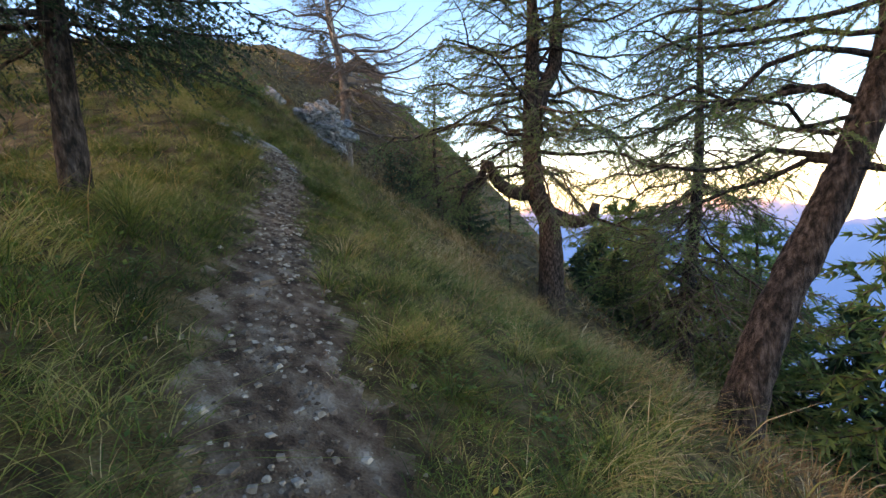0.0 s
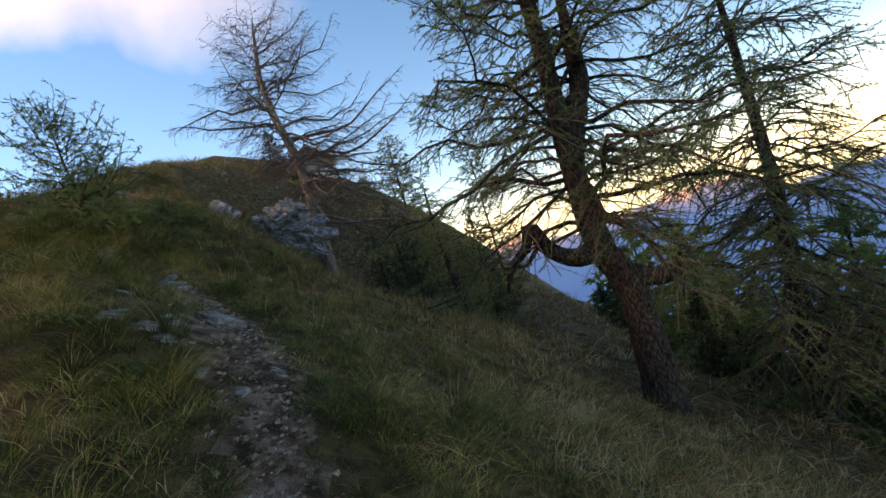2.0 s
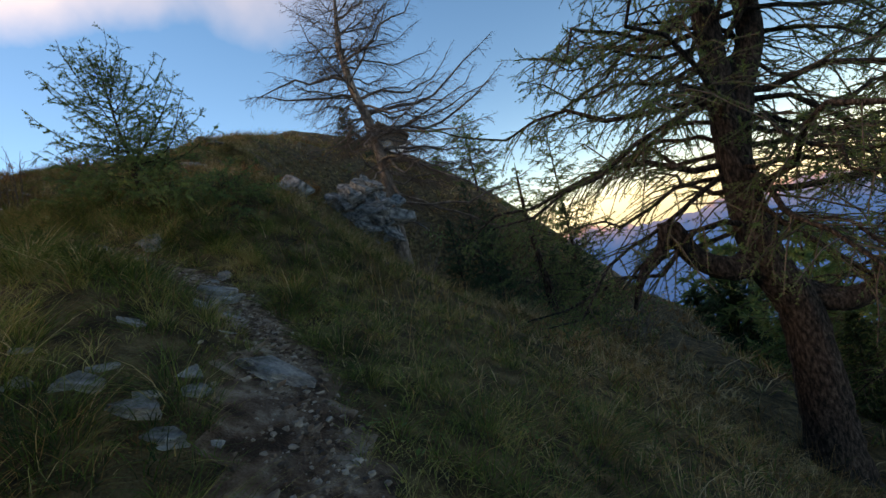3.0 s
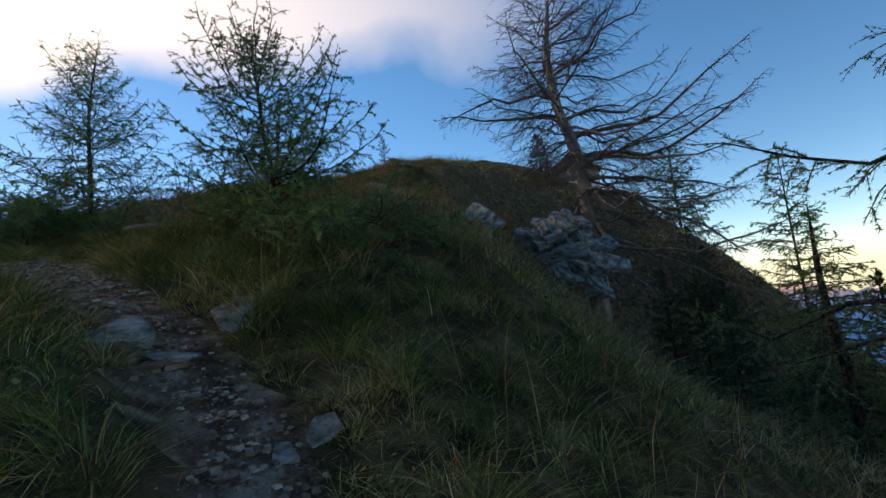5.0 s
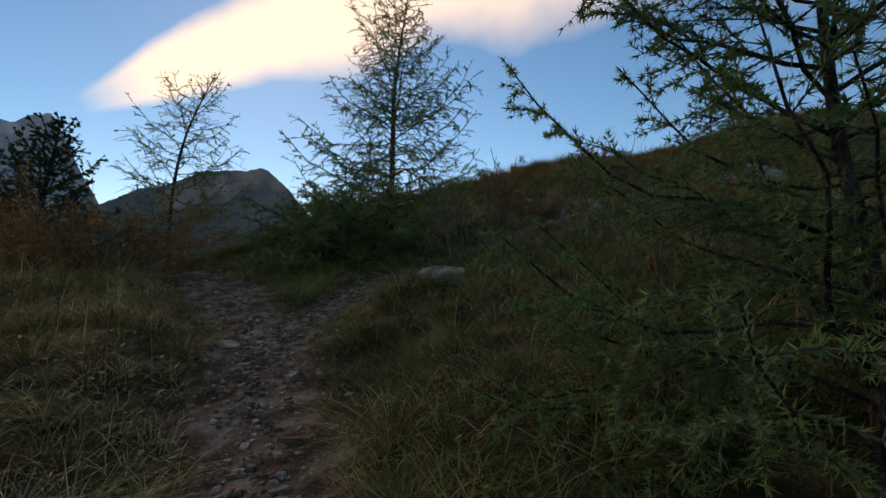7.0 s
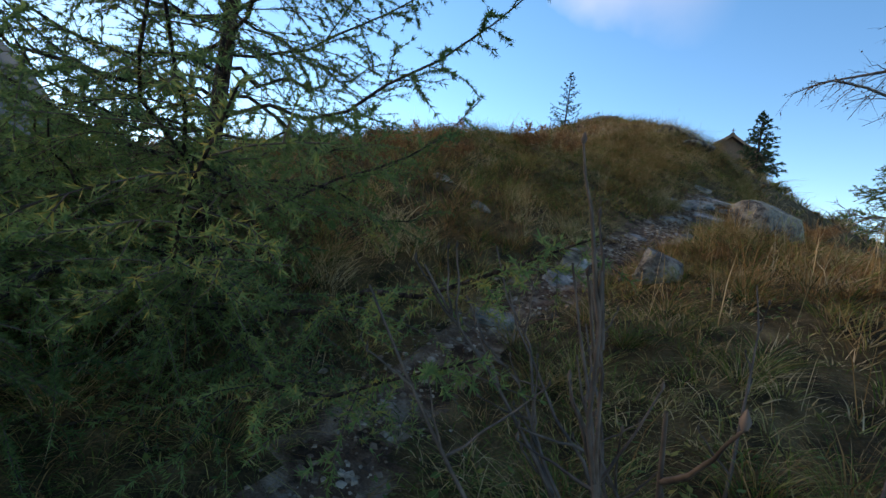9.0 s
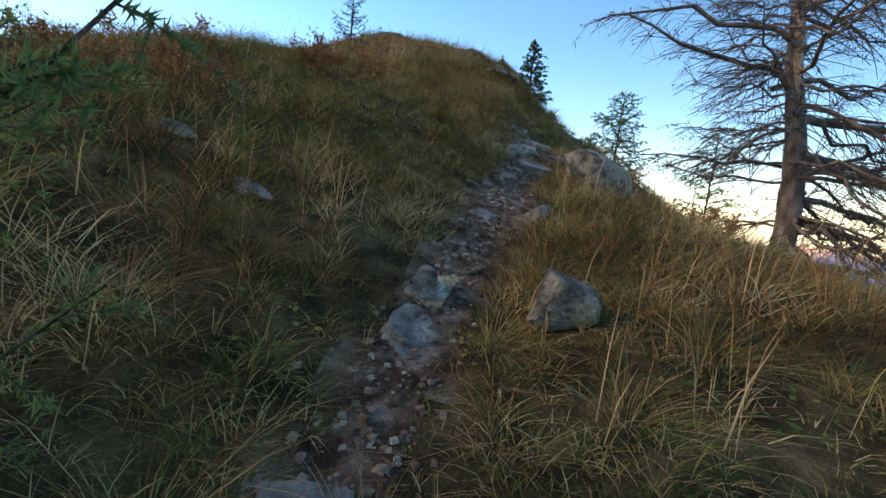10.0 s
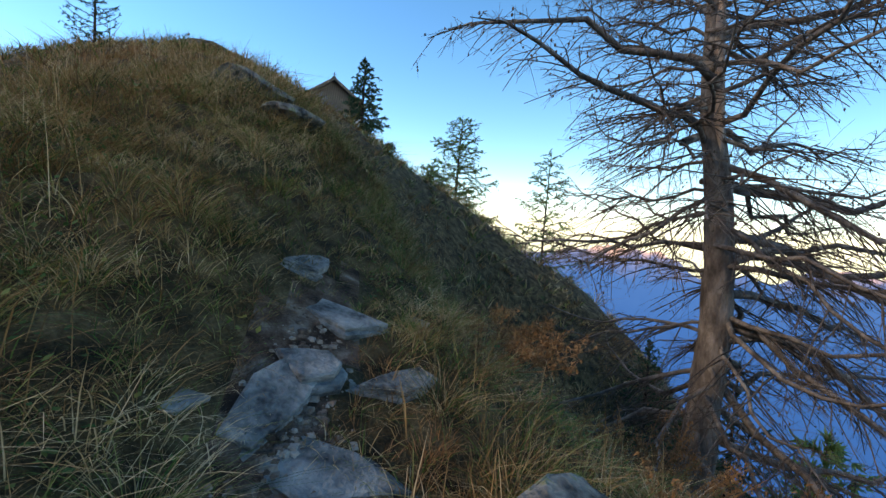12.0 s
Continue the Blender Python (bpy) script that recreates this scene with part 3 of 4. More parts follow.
limb(OLD, [(-0.3, 0, 3.9), (-0.9, -0.15, 3.75), (-1.5, -0.2, 4.15), (-1.75, -0.2, 4.75), (-1.9, -0.2, 4.35), (-2.35, -0.25, 4.0), (-2.6, -0.25, 3.5)], [0.24, 0.22, 0.18, 0.15, 0.11, 0.08, 0.03], M_BARK, 5)
limb(OLD, [(0.1, 0, 3.1), (0.7, -0.1, 2.85), (1.2, -0.15, 2.95), (1.4, -0.15, 3.35)], [0.22, 0.2, 0.17, 0.12], M_BARK, 6)
limb(OLD, [(-0.42, -0.1, 5.6), (-0.05, -0.1, 6.7), (0.3, 0, 7.4), (0.45, 0, 9.5)], [0.26, 0.22, 0.18, 0.06], M_BARK, 7)
LEAN = conifer("leaning_larch", "larch with furrowed trunk leaning out from the slope", "tree", stand(2.4, 4.1), [(0.36, 0, 0.95), (0.85, 0, 2.0), (1.22, 0.05, 2.85), (1.38, 0.05, 3.6), (1.28, 0.05, 5.0), (1.2, 0.05, 9)], 0.175, 50, 2.3, 13, gnarl=2.6, rings=90, sides=22, rugged=0.1,
        leaf=M_LARCH, first=0.27, rise=(0.05, 0.5), sag=0.4, lift=0.1, twig=0.10, twig_len=0.6, sub=3, needle=0.036, needle_w=0.0075, needle_n=6, needle_step=0.045, thin_twig=0.004, limb_r=0.011,
        extra=[(0.3 + 0.045 * k, 2.2 + 0.37 * (k % 5), 0.1, 2.6 - 0.1 * k, 0.6, 0.15, 1.1) for k in range(9)])
conifer("tall_larch", "tall thin larch on the lower slope", "tree", stand(8.3, 16.8), [(0.1, 0, 3), (0.45, 0, 7), (0.5, 0, 14)], 0.30, 96, 4.8, 14, gnarl=2.6, fill=0.45,
        leaf=M_LARCH, first=0.12, rise=(-0.2, 0.4), sag=0.5, lift=0.1, twig=0.14, twig_len=1.3, sub=2, needle=0.075, needle_w=0.02, needle_n=5, needle_step=0.085, thin_twig=0.007)
conifer("slope_larch", "larch with drooping boughs at the edge of the slope", "tree", stand(-0.1, 20.2), [(-0.05, 0, 2), (-0.15, 0, 3.6), (-0.1, 0, 5.2)], 0.15, 60, 2.3, 31,
        leaf=M_LARCH, first=0.12, rise=(-0.2, 0.3), sag=0.5, lift=0.15, twig=0.11, twig_len=0.55, sub=2, needle=0.06, needle_w=0.016, needle_n=5, needle_step=0.06, thin_twig=0.005)
# young larches by the path
YOUNG = dict(leaf=M_LARCH, group="young larches by the path", needle=0.03, needle_w=0.0066, needle_n=7, needle_step=0.024, lean_out=(0.55, 1.4), thin_twig=0.0024, rugged=0.04, limb_r=0.006, gnarl=1.8)


def stems(rng, count, low, high, length):
    """Steep side stems that leave a young larch near its foot: where, bearing, rise, length, sag, lift, thickness."""
    return [(rng.uniform(low, high), k * 2.4 + rng.uniform(-0.3, 0.3), rng.uniform(0.35, 0.95), length * rng.uniform(0.75, 1.1), 0.15, 0.35, 1.7) for k in range(count)]


BUSHY = np.random.default_rng(14)
conifer("young_larch", "young green larch with several stems beside the path", "tree", stand(-6.35, 12.8), [(0.03, 0, 0.5), (-0.05, 0, 1.1), (-0.1, 0, 2.1)], 0.035, 66, 1.2, 15, fill=0.4, first=0.16, rise=(0.0, 0.95), sag=0.12, lift=0.38, twig=0.06, twig_len=0.40, sub=2,
        extra=stems(BUSHY, 4, 0.14, 0.4, 1.2) + [(0.3, -0.3, 0.3, 1.45, 0.1, 0.3, 1.4), (0.25, 0.1, 0.15, 1.35, 0.1, 0.35, 1.3)], **YOUNG)
LOW = conifer("young_larch", "low spreading larch crowding the path's edge", "tree", stand(-5.6, 12.1), [(0.0, 0, 0.15), (0.03, 0, 0.3), (0.05, 0, 0.42)], 0.02, 26, 0.85, 35, fill=0.2, first=0.3, rise=(0.1, 0.75), sag=0.5, lift=0.2, twig=0.06, twig_len=0.42, sub=1, **YOUNG)
conifer("young_larch", "young larch with spreading lower limbs where the paths part", "tree", stand(-12.9, 14.8), [(0.05, 0, 1.3), (0.1, 0, 2.6), (0.3, 0.1, 4.0)], 0.06, 84, 1.9, 16, fill=0.55, first=0.1, rise=(-0.1, 0.7), sag=0.25, lift=0.38, twig=0.07, twig_len=0.5, sub=2,
        extra=[(0.12, -0.2, 0.15, 2.4, 0.3, 0.2, 1.5), (0.14, -0.9, 0.1, 2.2, 0.4, 0.1, 1.4)], **YOUNG)
conifer("young_larch", "low dense larch shrub with drooping shoots", "tree", stand(-12.7, 13.7), [(0.0, 0, 0.3), (0.0, 0, 0.6), (0.1, 0, 0.9)], 0.03, 56, 1.15, 26, fill=0.3, first=0.2, rise=(0.1, 0.9), sag=0.6, lift=0.1, twig=0.06, twig_len=0.45, sub=1, **YOUNG)
conifer("young_larch", "young larch leaning to one side beyond the thicket", "tree", stand(-16.7, 12.0), [(0.0, 0, 1.4), (0.05, 0.2, 2.8), (-0.1, 0.7, 4.2)], 0.05, 60, 1.6, 17, fill=0.55, first=0.1, rise=(0.0, 0.85), sag=0.15, lift=0.32, twig=0.085, twig_len=0.5, sub=1, **YOUNG)
for x, y, size, turn in ((-6.95, 12.8, 1.0, 80), (-5.05, 12.75, 1.05, 200), (-13.1, 14.3, 1.5, 40), (-13.7, 13.5, 1.6, 130), (-14.3, 15.0, 1.5, 250), (-13.9, 14.4, 1.6, 310)):
    m = Matrix.Translation(stand(x, y)) @ pose(0, 0, 0, 0, 0, turn) @ Matrix.Scale(size, 4)
    copy_thing(LOW, m).matrix_basis = m
# spruces
FIR = dict(leaf=M_SPRUCE, lean_out=(0.35, 1.1), brush=True)
conifer("dark_spruce", "dark spruce with low drooping boughs beside the path", "tree", stand(-2.75, 3.7), [(0, 0, 2.5), (0, 0, 5), (0, 0, 8.5)], 0.10, 130, 1.3, 18, fill=0.45, first=0.17, last=0.55, rise=(0.05, 0.3), sag=0.5, lift=0.2, twig=0.05, twig_len=0.62, sub=2,
        needle=0.03, needle_w=0.0085, needle_n=9, needle_step=0.04, thin_twig=0.003, aim=(-1.9, 0.42), **FIR)
conifer("small_spruce", "small dark green spruce on the grass slope", "tree", stand(1.16, 22.1), [(0, 0, 1.5), (0, 0, 4.2)], 0.09, 80, 1.35, 19, fill=0.9, first=0.03, rise=(-0.1, 0.7), sag=0.2, lift=0.2, twig=0.09, twig_len=0.4, sub=2, needle=0.07, needle_w=0.024, needle_n=6, needle_step=0.05, thin_twig=0.005, **FIR)
conifer("small_spruce", "stout dark spruce behind the thicket", "tree", stand(-17.9, 9.9), [(0.1, 0, 1.8), (0.5, 0.3, 3.9)], 0.09, 80, 2.1, 20, fill=0.75, first=0.05, rise=(0.1, 0.9), sag=0.1, lift=0.25, twig=0.10, twig_len=0.45, sub=2, needle=0.06, needle_w=0.03, needle_n=6, needle_step=0.045, thin_twig=0.005, **FIR)
conifer("sapling", "thin young spruce on the crest of the knoll", "tree", stand(-18.9, 37.3), [(0, 0, 1.4), (0, 0, 2.9)], 0.05, 40, 1.0, 21, first=0.1, rise=(0.1, 0.6), sag=0.0, lift=0.2, twig=0.12, twig_len=0.3, sub=1, needle=0.07, needle_w=0.02, needle_n=5, needle_step=0.06, thin_twig=0.006, **FIR)
conifer("hill_spruce", "spruce standing before the hut", "tree", stand(-10.4, 47.1), [(0, 0, 2), (0, 0, 16.5 - ground1(-10.4, 47.1))], 0.14, 76, 2.0, 22, first=0.05, rise=(-0.1, 0.6), sag=0.25, lift=0.15, twig=0.14, twig_len=0.6, sub=1, needle=0.14, needle_w=0.06, needle_n=5, needle_step=0.09, thin_twig=0.008, **FIR)
for k, (x, y, h, w) in enumerate(((-3.0, 29.5, 4.2, 1.3), (-1.9, 29.2, 6.4, 1.8), (-1.3, 26.6, 4.4, 1.5), (1.1, 27.7, 3.3, 1.3), (-1.2, 33.5, 3.1, 1.3))):
    conifer("slope_spruce", "dark spruce growing below the bare larch", "tree", stand(x, y), [(0, 0, h / 2), (0, 0, h)], 0.09, 54, w, 40 + k, first=0.05, rise=(-0.1, 0.7), sag=0.2, lift=0.2, twig=0.10, twig_len=0.45, sub=1,
            needle=0.08, needle_w=0.028, needle_n=6, needle_step=0.055, thin_twig=0.005, group="spruces below the bare larch", **FIR)
# larches far up the slope
for x, y, top, r, seed in ((-0.5, 67.7, 18.3, 3.4, 51), (9.3, 68.2, 16.0, 3.2, 52), (-4.5, 60, 12.5, 2.2, 53)):
    h = top - ground1(x, y)
    conifer("far_larch", "grey-green larch on the far slope", "tree", stand(x, y), [(0, 0, h * 0.5), (0.2, 0, h)], 0.2, 70, r * 1.6, seed, fill=0.6, leaf=M_LARCH, first=0.05, rise=(-0.1, 0.6), sag=0.35, lift=0.2, twig=0.26, twig_len=1.5, sub=1,
            needle=0.24, needle_w=0.06, needle_n=5, needle_step=0.2, thin_twig=0.012, group="larches on the far slope")
# the wood on the lower slope
WOOD = [conifer("wood_larch", "green larch in the wood on the lower slope", "tree", stand(11.5, 27), [(0.1, 0, 5), (0.3, 0, 13)], 0.22, 44, 4.2, 61, fill=0.7, leaf=M_LARCH, first=0.08, rise=(-0.15, 0.5), sag=0.4, lift=0.15, twig=0.34, twig_len=1.6, sub=0,
                needle=0.42, needle_w=0.15, needle_n=5, needle_step=0.30, thin_twig=0.009, group="trees of the wood below"),
        conifer("wood_spruce", "dark spruce in the wood on the lower slope", "tree", stand(15, 21), [(0, 0, 5), (0, 0, 11)], 0.2, 60, 3.2, 62, fill=0.85, leaf=M_SPRUCE, first=0.04, rise=(-0.15, 0.5), sag=0.3, lift=0.2, twig=0.32, twig_len=1.5, sub=0,
                needle=0.42, needle_w=0.18, needle_n=5, needle_step=0.28, thin_twig=0.009, lean_out=(0.35, 1.1), group="trees of the wood below")]
spots = np.random.default_rng(63)
for k in range(72):
    row, col = divmod(k, 12)
    x, y = 5.5 + col * 2.7 + row * 0.9 + spots.uniform(-1.1, 1.1), 13 + row * 5.0 + col * 0.5 + spots.uniform(-1.6, 1.6)
    if math.hypot(x, y) < 19 or x < 5.5 + 0.05 * y:
        continue
    foot = ground1(x, y)
    # the tops stay below the eye's level on the path, as in a wood that falls away with the slope
    size = (1.4 - math.hypot(x, y) * spots.uniform(0.05, 0.2) - foot) / 12
    if size < 0.22:
        continue
    size = min(size, 1.5)
    m = Matrix.Translation(stand(x, y, 0.1)) @ pose(0, 0, 0, 0, 0, 67 * k) @ Matrix.Scale(size, 4)
    tree = copy_thing(WOOD[0 if k % 4 else 1], m)
    tree.matrix_basis = m
# ---- rocks ----
def rock_mesh(name, seed, size, mat, subdiv=3, flat=0.0, cuts=14):
    """A broken stone: a ball cut by planes, its faces roughened."""
    rng = np.random.default_rng(seed)
    bm = bmesh.new()
    bmesh.ops.create_icosphere(bm, subdivisions=subdiv, radius=1.0)
    co = np.array([v.co[:] for v in bm.verts])
    for _ in range(cuts):
        n = unit(rng.normal(0, 1, 3) * np.array([1, 1, 1 + flat]))
        d = rng.uniform(0.34, 0.72)
        over = np.maximum(co @ n - d, 0)
        co -= over[:, None] * n
    co += 0.022 * np.stack([bumps(co[:, 0] * 3 + co[:, 2] * 2 + 9 * i, co[:, 1] * 3 - co[:, 2], 1.0, seed + i, 3) for i in range(3)], 1)
    for v, c in zip(bm.verts, co * np.array(size)):
        v.co = c
    return from_bm(name, bm, mat, smooth=False)


def plate_mesh(name, seed, size, mat, sides=7):
    """A broken slab of schist: an uneven many-sided plate in two or three layers, with chipped edges."""
    rng = np.random.default_rng(seed)
    bm = bmesh.new()
    z, shrink = -size[2], 1.0
    ang = np.sort((np.arange(sides) + rng.uniform(-0.35, 0.35, sides)) * 2 * np.pi / sides)
    rad = rng.uniform(0.55, 1.18, sides)
    for layer in range(int(rng.integers(1, 3))):
        t = size[2] * rng.uniform(0.55, 1.0)
        off = rng.uniform(-0.08, 0.08, 2)
        r = rad * shrink * rng.uniform(0.94, 1.06, sides)
        tilt = rng.uniform(-0.18, 0.18, 2) * size[2] / max(size[0], size[1])
        ring = [[bm.verts.new(((math.cos(a) * q + off[0]) * size[0], (math.sin(a) * q + off[1]) * size[1], h + tilt[0] * math.cos(a) * size[0] + tilt[1] * math.sin(a) * size[1])) for a, q in zip(ang, r * k)] for h, k in ((z, 1.0), (z + t * 0.8, 1.0), (z + t, 0.93))]
        for low, high in zip(ring, ring[1:]):
            for i in range(sides):
                bm.faces.new((low[i], low[(i + 1) % sides], high[(i + 1) % sides], high[i]))
        bm.faces.new(ring[2])
        bm.faces.new(ring[0][::-1])
        z, shrink = z + t * 0.92, shrink * rng.uniform(0.72, 0.95)
    return from_bm(name, bm, mat)


def rest(x, y, up=0.0):
    return Vector((x, y, ground1(x, y) + up))


def rock(name, label, x, y, size, seed, mat, turn=(0, 0, 0), up=0.0, flat=0.0, group=""):
    p = rest(x, y, up)
    return thing(name, rock_mesh(name, seed, size, mat, 3, flat), label, "rock", group, at=pose(*p, *turn))


rock("boulder", "rounded grey boulder with pale lichen beside the path", -10.0, 21.2, (0.58, 0.48, 0.55), 3, M_LICHEN, (8, -6, 20), 0.12)
rock("rock", "upright dark rock with yellow-green lichen at the path's edge", -10.86, 17.31, (0.27, 0.2, 0.30), 5, M_LICHEN, (14, 18, 40), 0.06, 1.2)
rock("rock", "flat grey slab sunk in the bank beside the path", -11.62, 17.45, (0.42, 0.22, 0.13), 6, M_LICHEN, (18, -14, 30), -0.06, 1.5)
rock("rock", "pale grey rock at the foot of the bank", -5.54, 10.62, (0.24, 0.18, 0.17), 7, M_ROCK, (5, 8, 30), 0.0)
rock("rock", "small pale rock half sunk by the path", -5.17, 10.7, (0.17, 0.13, 0.10), 8, M_ROCK, (5, 8, 70), 0.0)
rock("rock", "blue-grey rock on the bank by the path", -5.3, 11.22, (0.2, 0.16, 0.17), 9, M_ROCK, (15, 8, 10), -0.03)
rock("rock", "dark rock under the young larch", -5.35, 11.35, (0.13, 0.10, 0.12), 10, M_ROCK, (5, 20, 10), -0.02)
rock("rock", "flat lichened rock with holes beside the path", -9.55, 13.6, (0.4, 0.3, 0.16), 12, M_LICHEN, (5, -8, 10), 0.02)
rock("rock", "weathered lichened rock shelf under the knoll's crest", -12.0, 26.2, (0.5, 0.35, 0.3), 13, M_LICHEN, (-18, 8, 10), 0.02, 1.0)
rock("rock", "low broken rock ledge under the knoll's crest", -11.45, 25.9, (0.45, 0.3, 0.16), 14, M_LICHEN, (-16, 10, 30), 0.02, 1.0)
rock("rock", "dark rock in the turf below the crest", -13.3, 17.9, (0.3, 0.2, 0.16), 15, M_ROCK, (10, 4, 10), -0.03, 1.0)
rock("rock", "grey rock in the grass bank", -12.6, 17.6, (0.2, 0.16, 0.12), 16, M_ROCK, (10, 14, 50), -0.02, 1.0)
rock("rock", "dark wet rock beside the path", -11.51, 17.44, (0.16, 0.14, 0.14), 17, M_ROCK, (10, 14, 50), 0.04)
rock("rock", "grey pitted rock at the path's edge", -10.85, 19.17, (0.2, 0.14, 0.13), 19, M_LICHEN, (12, -10, 30), 0.02, 1.0)
rock("rock", "broad flat stone at the path's edge", 0.45, 1.75, (0.075, 0.10, 0.035), 18, M_ROCK, (10, 14, 50), 0.03)



def on_slope(x, y, up, turn):
    """A place lying flat on the slope."""
    e = 0.3
    n = Vector((ground1(x - e, y) - ground1(x + e, y), ground1(x, y - e) - ground1(x, y + e), 2 * e)).normalized()
    q = Vector((0, 0, 1)).rotation_difference(n * 0.75 + Vector((0, 0, 0.25)))
    return Matrix.Translation(rest(x, y, up)) @ q.to_matrix().to_4x4() @ pose(0, 0, 0, 0, 0, turn)


# slabs that make steps of the steep path
STEPS = ((-3.72, 9.45, 0.34, 0.16, 20), (-3.95, 9.95, 0.28, 0.2, -30), (-3.5, 9.1, 0.26, 0.15, 60), (-10.95, 21.3, 0.36, 0.22, 15), (-10.9, 21.75, 0.42, 0.2, -20), (-10.95, 22.25, 0.36, 0.22, 10), (-10.8, 22.75, 0.34, 0.2, -10), (-10.45, 22.3, 0.32, 0.2, 30),
         (-11.5, 17.2, 0.3, 0.2, 60), (-11.3, 18.9, 0.15, 0.11, 10), (-11.6, 16.2, 0.3, 0.22, 45), (-11.3, 14.2, 0.22, 0.12, 60), (-10.7, 13.4, 0.12, 0.09, 35), (-3.0, 8.7, 0.26, 0.16, 0), (-3.3, 8.3, 0.2, 0.14, 70), (-11.2, 20.5, 0.2, 0.14, 40), (-11.0, 19.7, 0.15, 0.10, 80), (-11.02, 22.05, 0.5, 0.2, 70), (-11.42, 21.8, 0.16, 0.1, 20), (-10.47, 23.0, 0.34, 0.2, 15), (-11.0, 23.2, 0.3, 0.16, 60),
         (-3.76, 8.01, 0.10, 0.06, 10), (-3.4, 7.86, 0.15, 0.08, 15), (-3.43, 8.03, 0.09, 0.06, 60), (-3.24, 8.0, 0.11, 0.07, 100), (-3.2, 7.86, 0.14, 0.08, 40), (-3.14, 8.15, 0.12, 0.09, 70), (-3.05, 7.8, 0.15, 0.09, 10), (-2.94, 7.94, 0.16, 0.05, 130),
         (-3.65, 7.8, 0.12, 0.07, 0), (-3.59, 8.49, 0.11, 0.06, 25), (-2.32, 7.75, 0.11, 0.07, 160), (-2.73, 7.43, 0.12, 0.07, 30), (-2.43, 7.36, 0.10, 0.06, 80), (-4.35, 10.5, 0.16, 0.09, 20), (-4.29, 10.75, 0.15, 0.08, 100))
for k, (x, y, a, b, turn) in enumerate(STEPS):
    thing("path_slab", plate_mesh("path_slab", 60 + k, (a, b, min(0.045 + 0.015 * (k % 3), 0.25 * a)), M_ROCK, 5 + k % 3), "flat grey schist slab forming a step in the path", "rock", "slabs of the path",
          at=on_slope(x, y, 0.012, turn) @ pose(0, 0, 0, RNG.uniform(-7, 7), RNG.uniform(-7, 7), 0))


def outcrop(label, x, y, seed, wide, high, deep, count, facing):
    """Tilted schist beds breaking out of the slope, each slab a piece of its own."""
    rng = np.random.default_rng(seed)
    base = rest(x, y, -0.3)
    crag = thing("outcrop", None, label, "rock", at=pose(*base, 0, 0, facing))
    core = rock_mesh("core", seed, (wide * 0.5, deep * 0.5, high * 0.55), M_ROCK, 3)
    part("core", core, crag).location = (0, 0.25, high * 0.35)
    kinds = [plate_mesh("slab", seed + k, (0.50, 0.40, 0.13), M_ROCK, 5 + k % 3) for k in range(8)]
    for k in range(count):
        u, v = rng.uniform(-0.5, 0.5), rng.uniform(0, 1)
        s = part("slab", kinds[k % 8], crag)
        bulge = math.sqrt(max(0, 1 - (2 * u) ** 2))
        s.location = (u * wide, -deep * 0.5 * bulge * (1 - 0.55 * v) + rng.uniform(-0.08, 0.08), v * high * (0.55 + 0.45 * bulge))
        s.rotation_euler = (radians(rng.normal(34, 12)), radians(rng.normal(32, 10)), radians(rng.normal(0, 22)))
        f = rng.uniform(0.35, 1.2)
        s.scale = (f, f, f * rng.uniform(0.7, 1.3))
    return crag


outcrop("broken grey schist outcrop beside the bare larch", -5.35, 22.4, 5, 2.6, 2.2, 1.7, 110, -8)
outcrop("small dark outcrop under a heather cushion", -7.2, 20.6, 6, 0.9, 0.4, 0.6, 24, -10)

# loose stones on the path
KINDS = [plate_mesh("stone", 200 + k, (0.055, 0.04, 0.014), M_GRAVEL, 5 + k % 3) for k in range(10)]
ALONG = np.vstack([rounded(TRAIL[:-1], 40)[40:], rounded(BRANCH[:-1], 40)])
for k in range(300):
    px, py, w = ALONG[RNG.integers(len(ALONG))]
    x, y = px + RNG.normal(0, 0.30) * w, py + RNG.normal(0, 0.30) * w
    s = part("stone", KINDS[k % 10], GROUND)
    f = RNG.choice([0.5, 0.7, 0.9, 1.3, 2.0], p=[0.3, 0.3, 0.24, 0.12, 0.04])
    s.matrix_world = pose(x, y, ground1(x, y) + 0.006 * f, RNG.uniform(-18, 18), RNG.uniform(-18, 18), RNG.uniform(0, 360)) @ Matrix.Scale(f, 4)


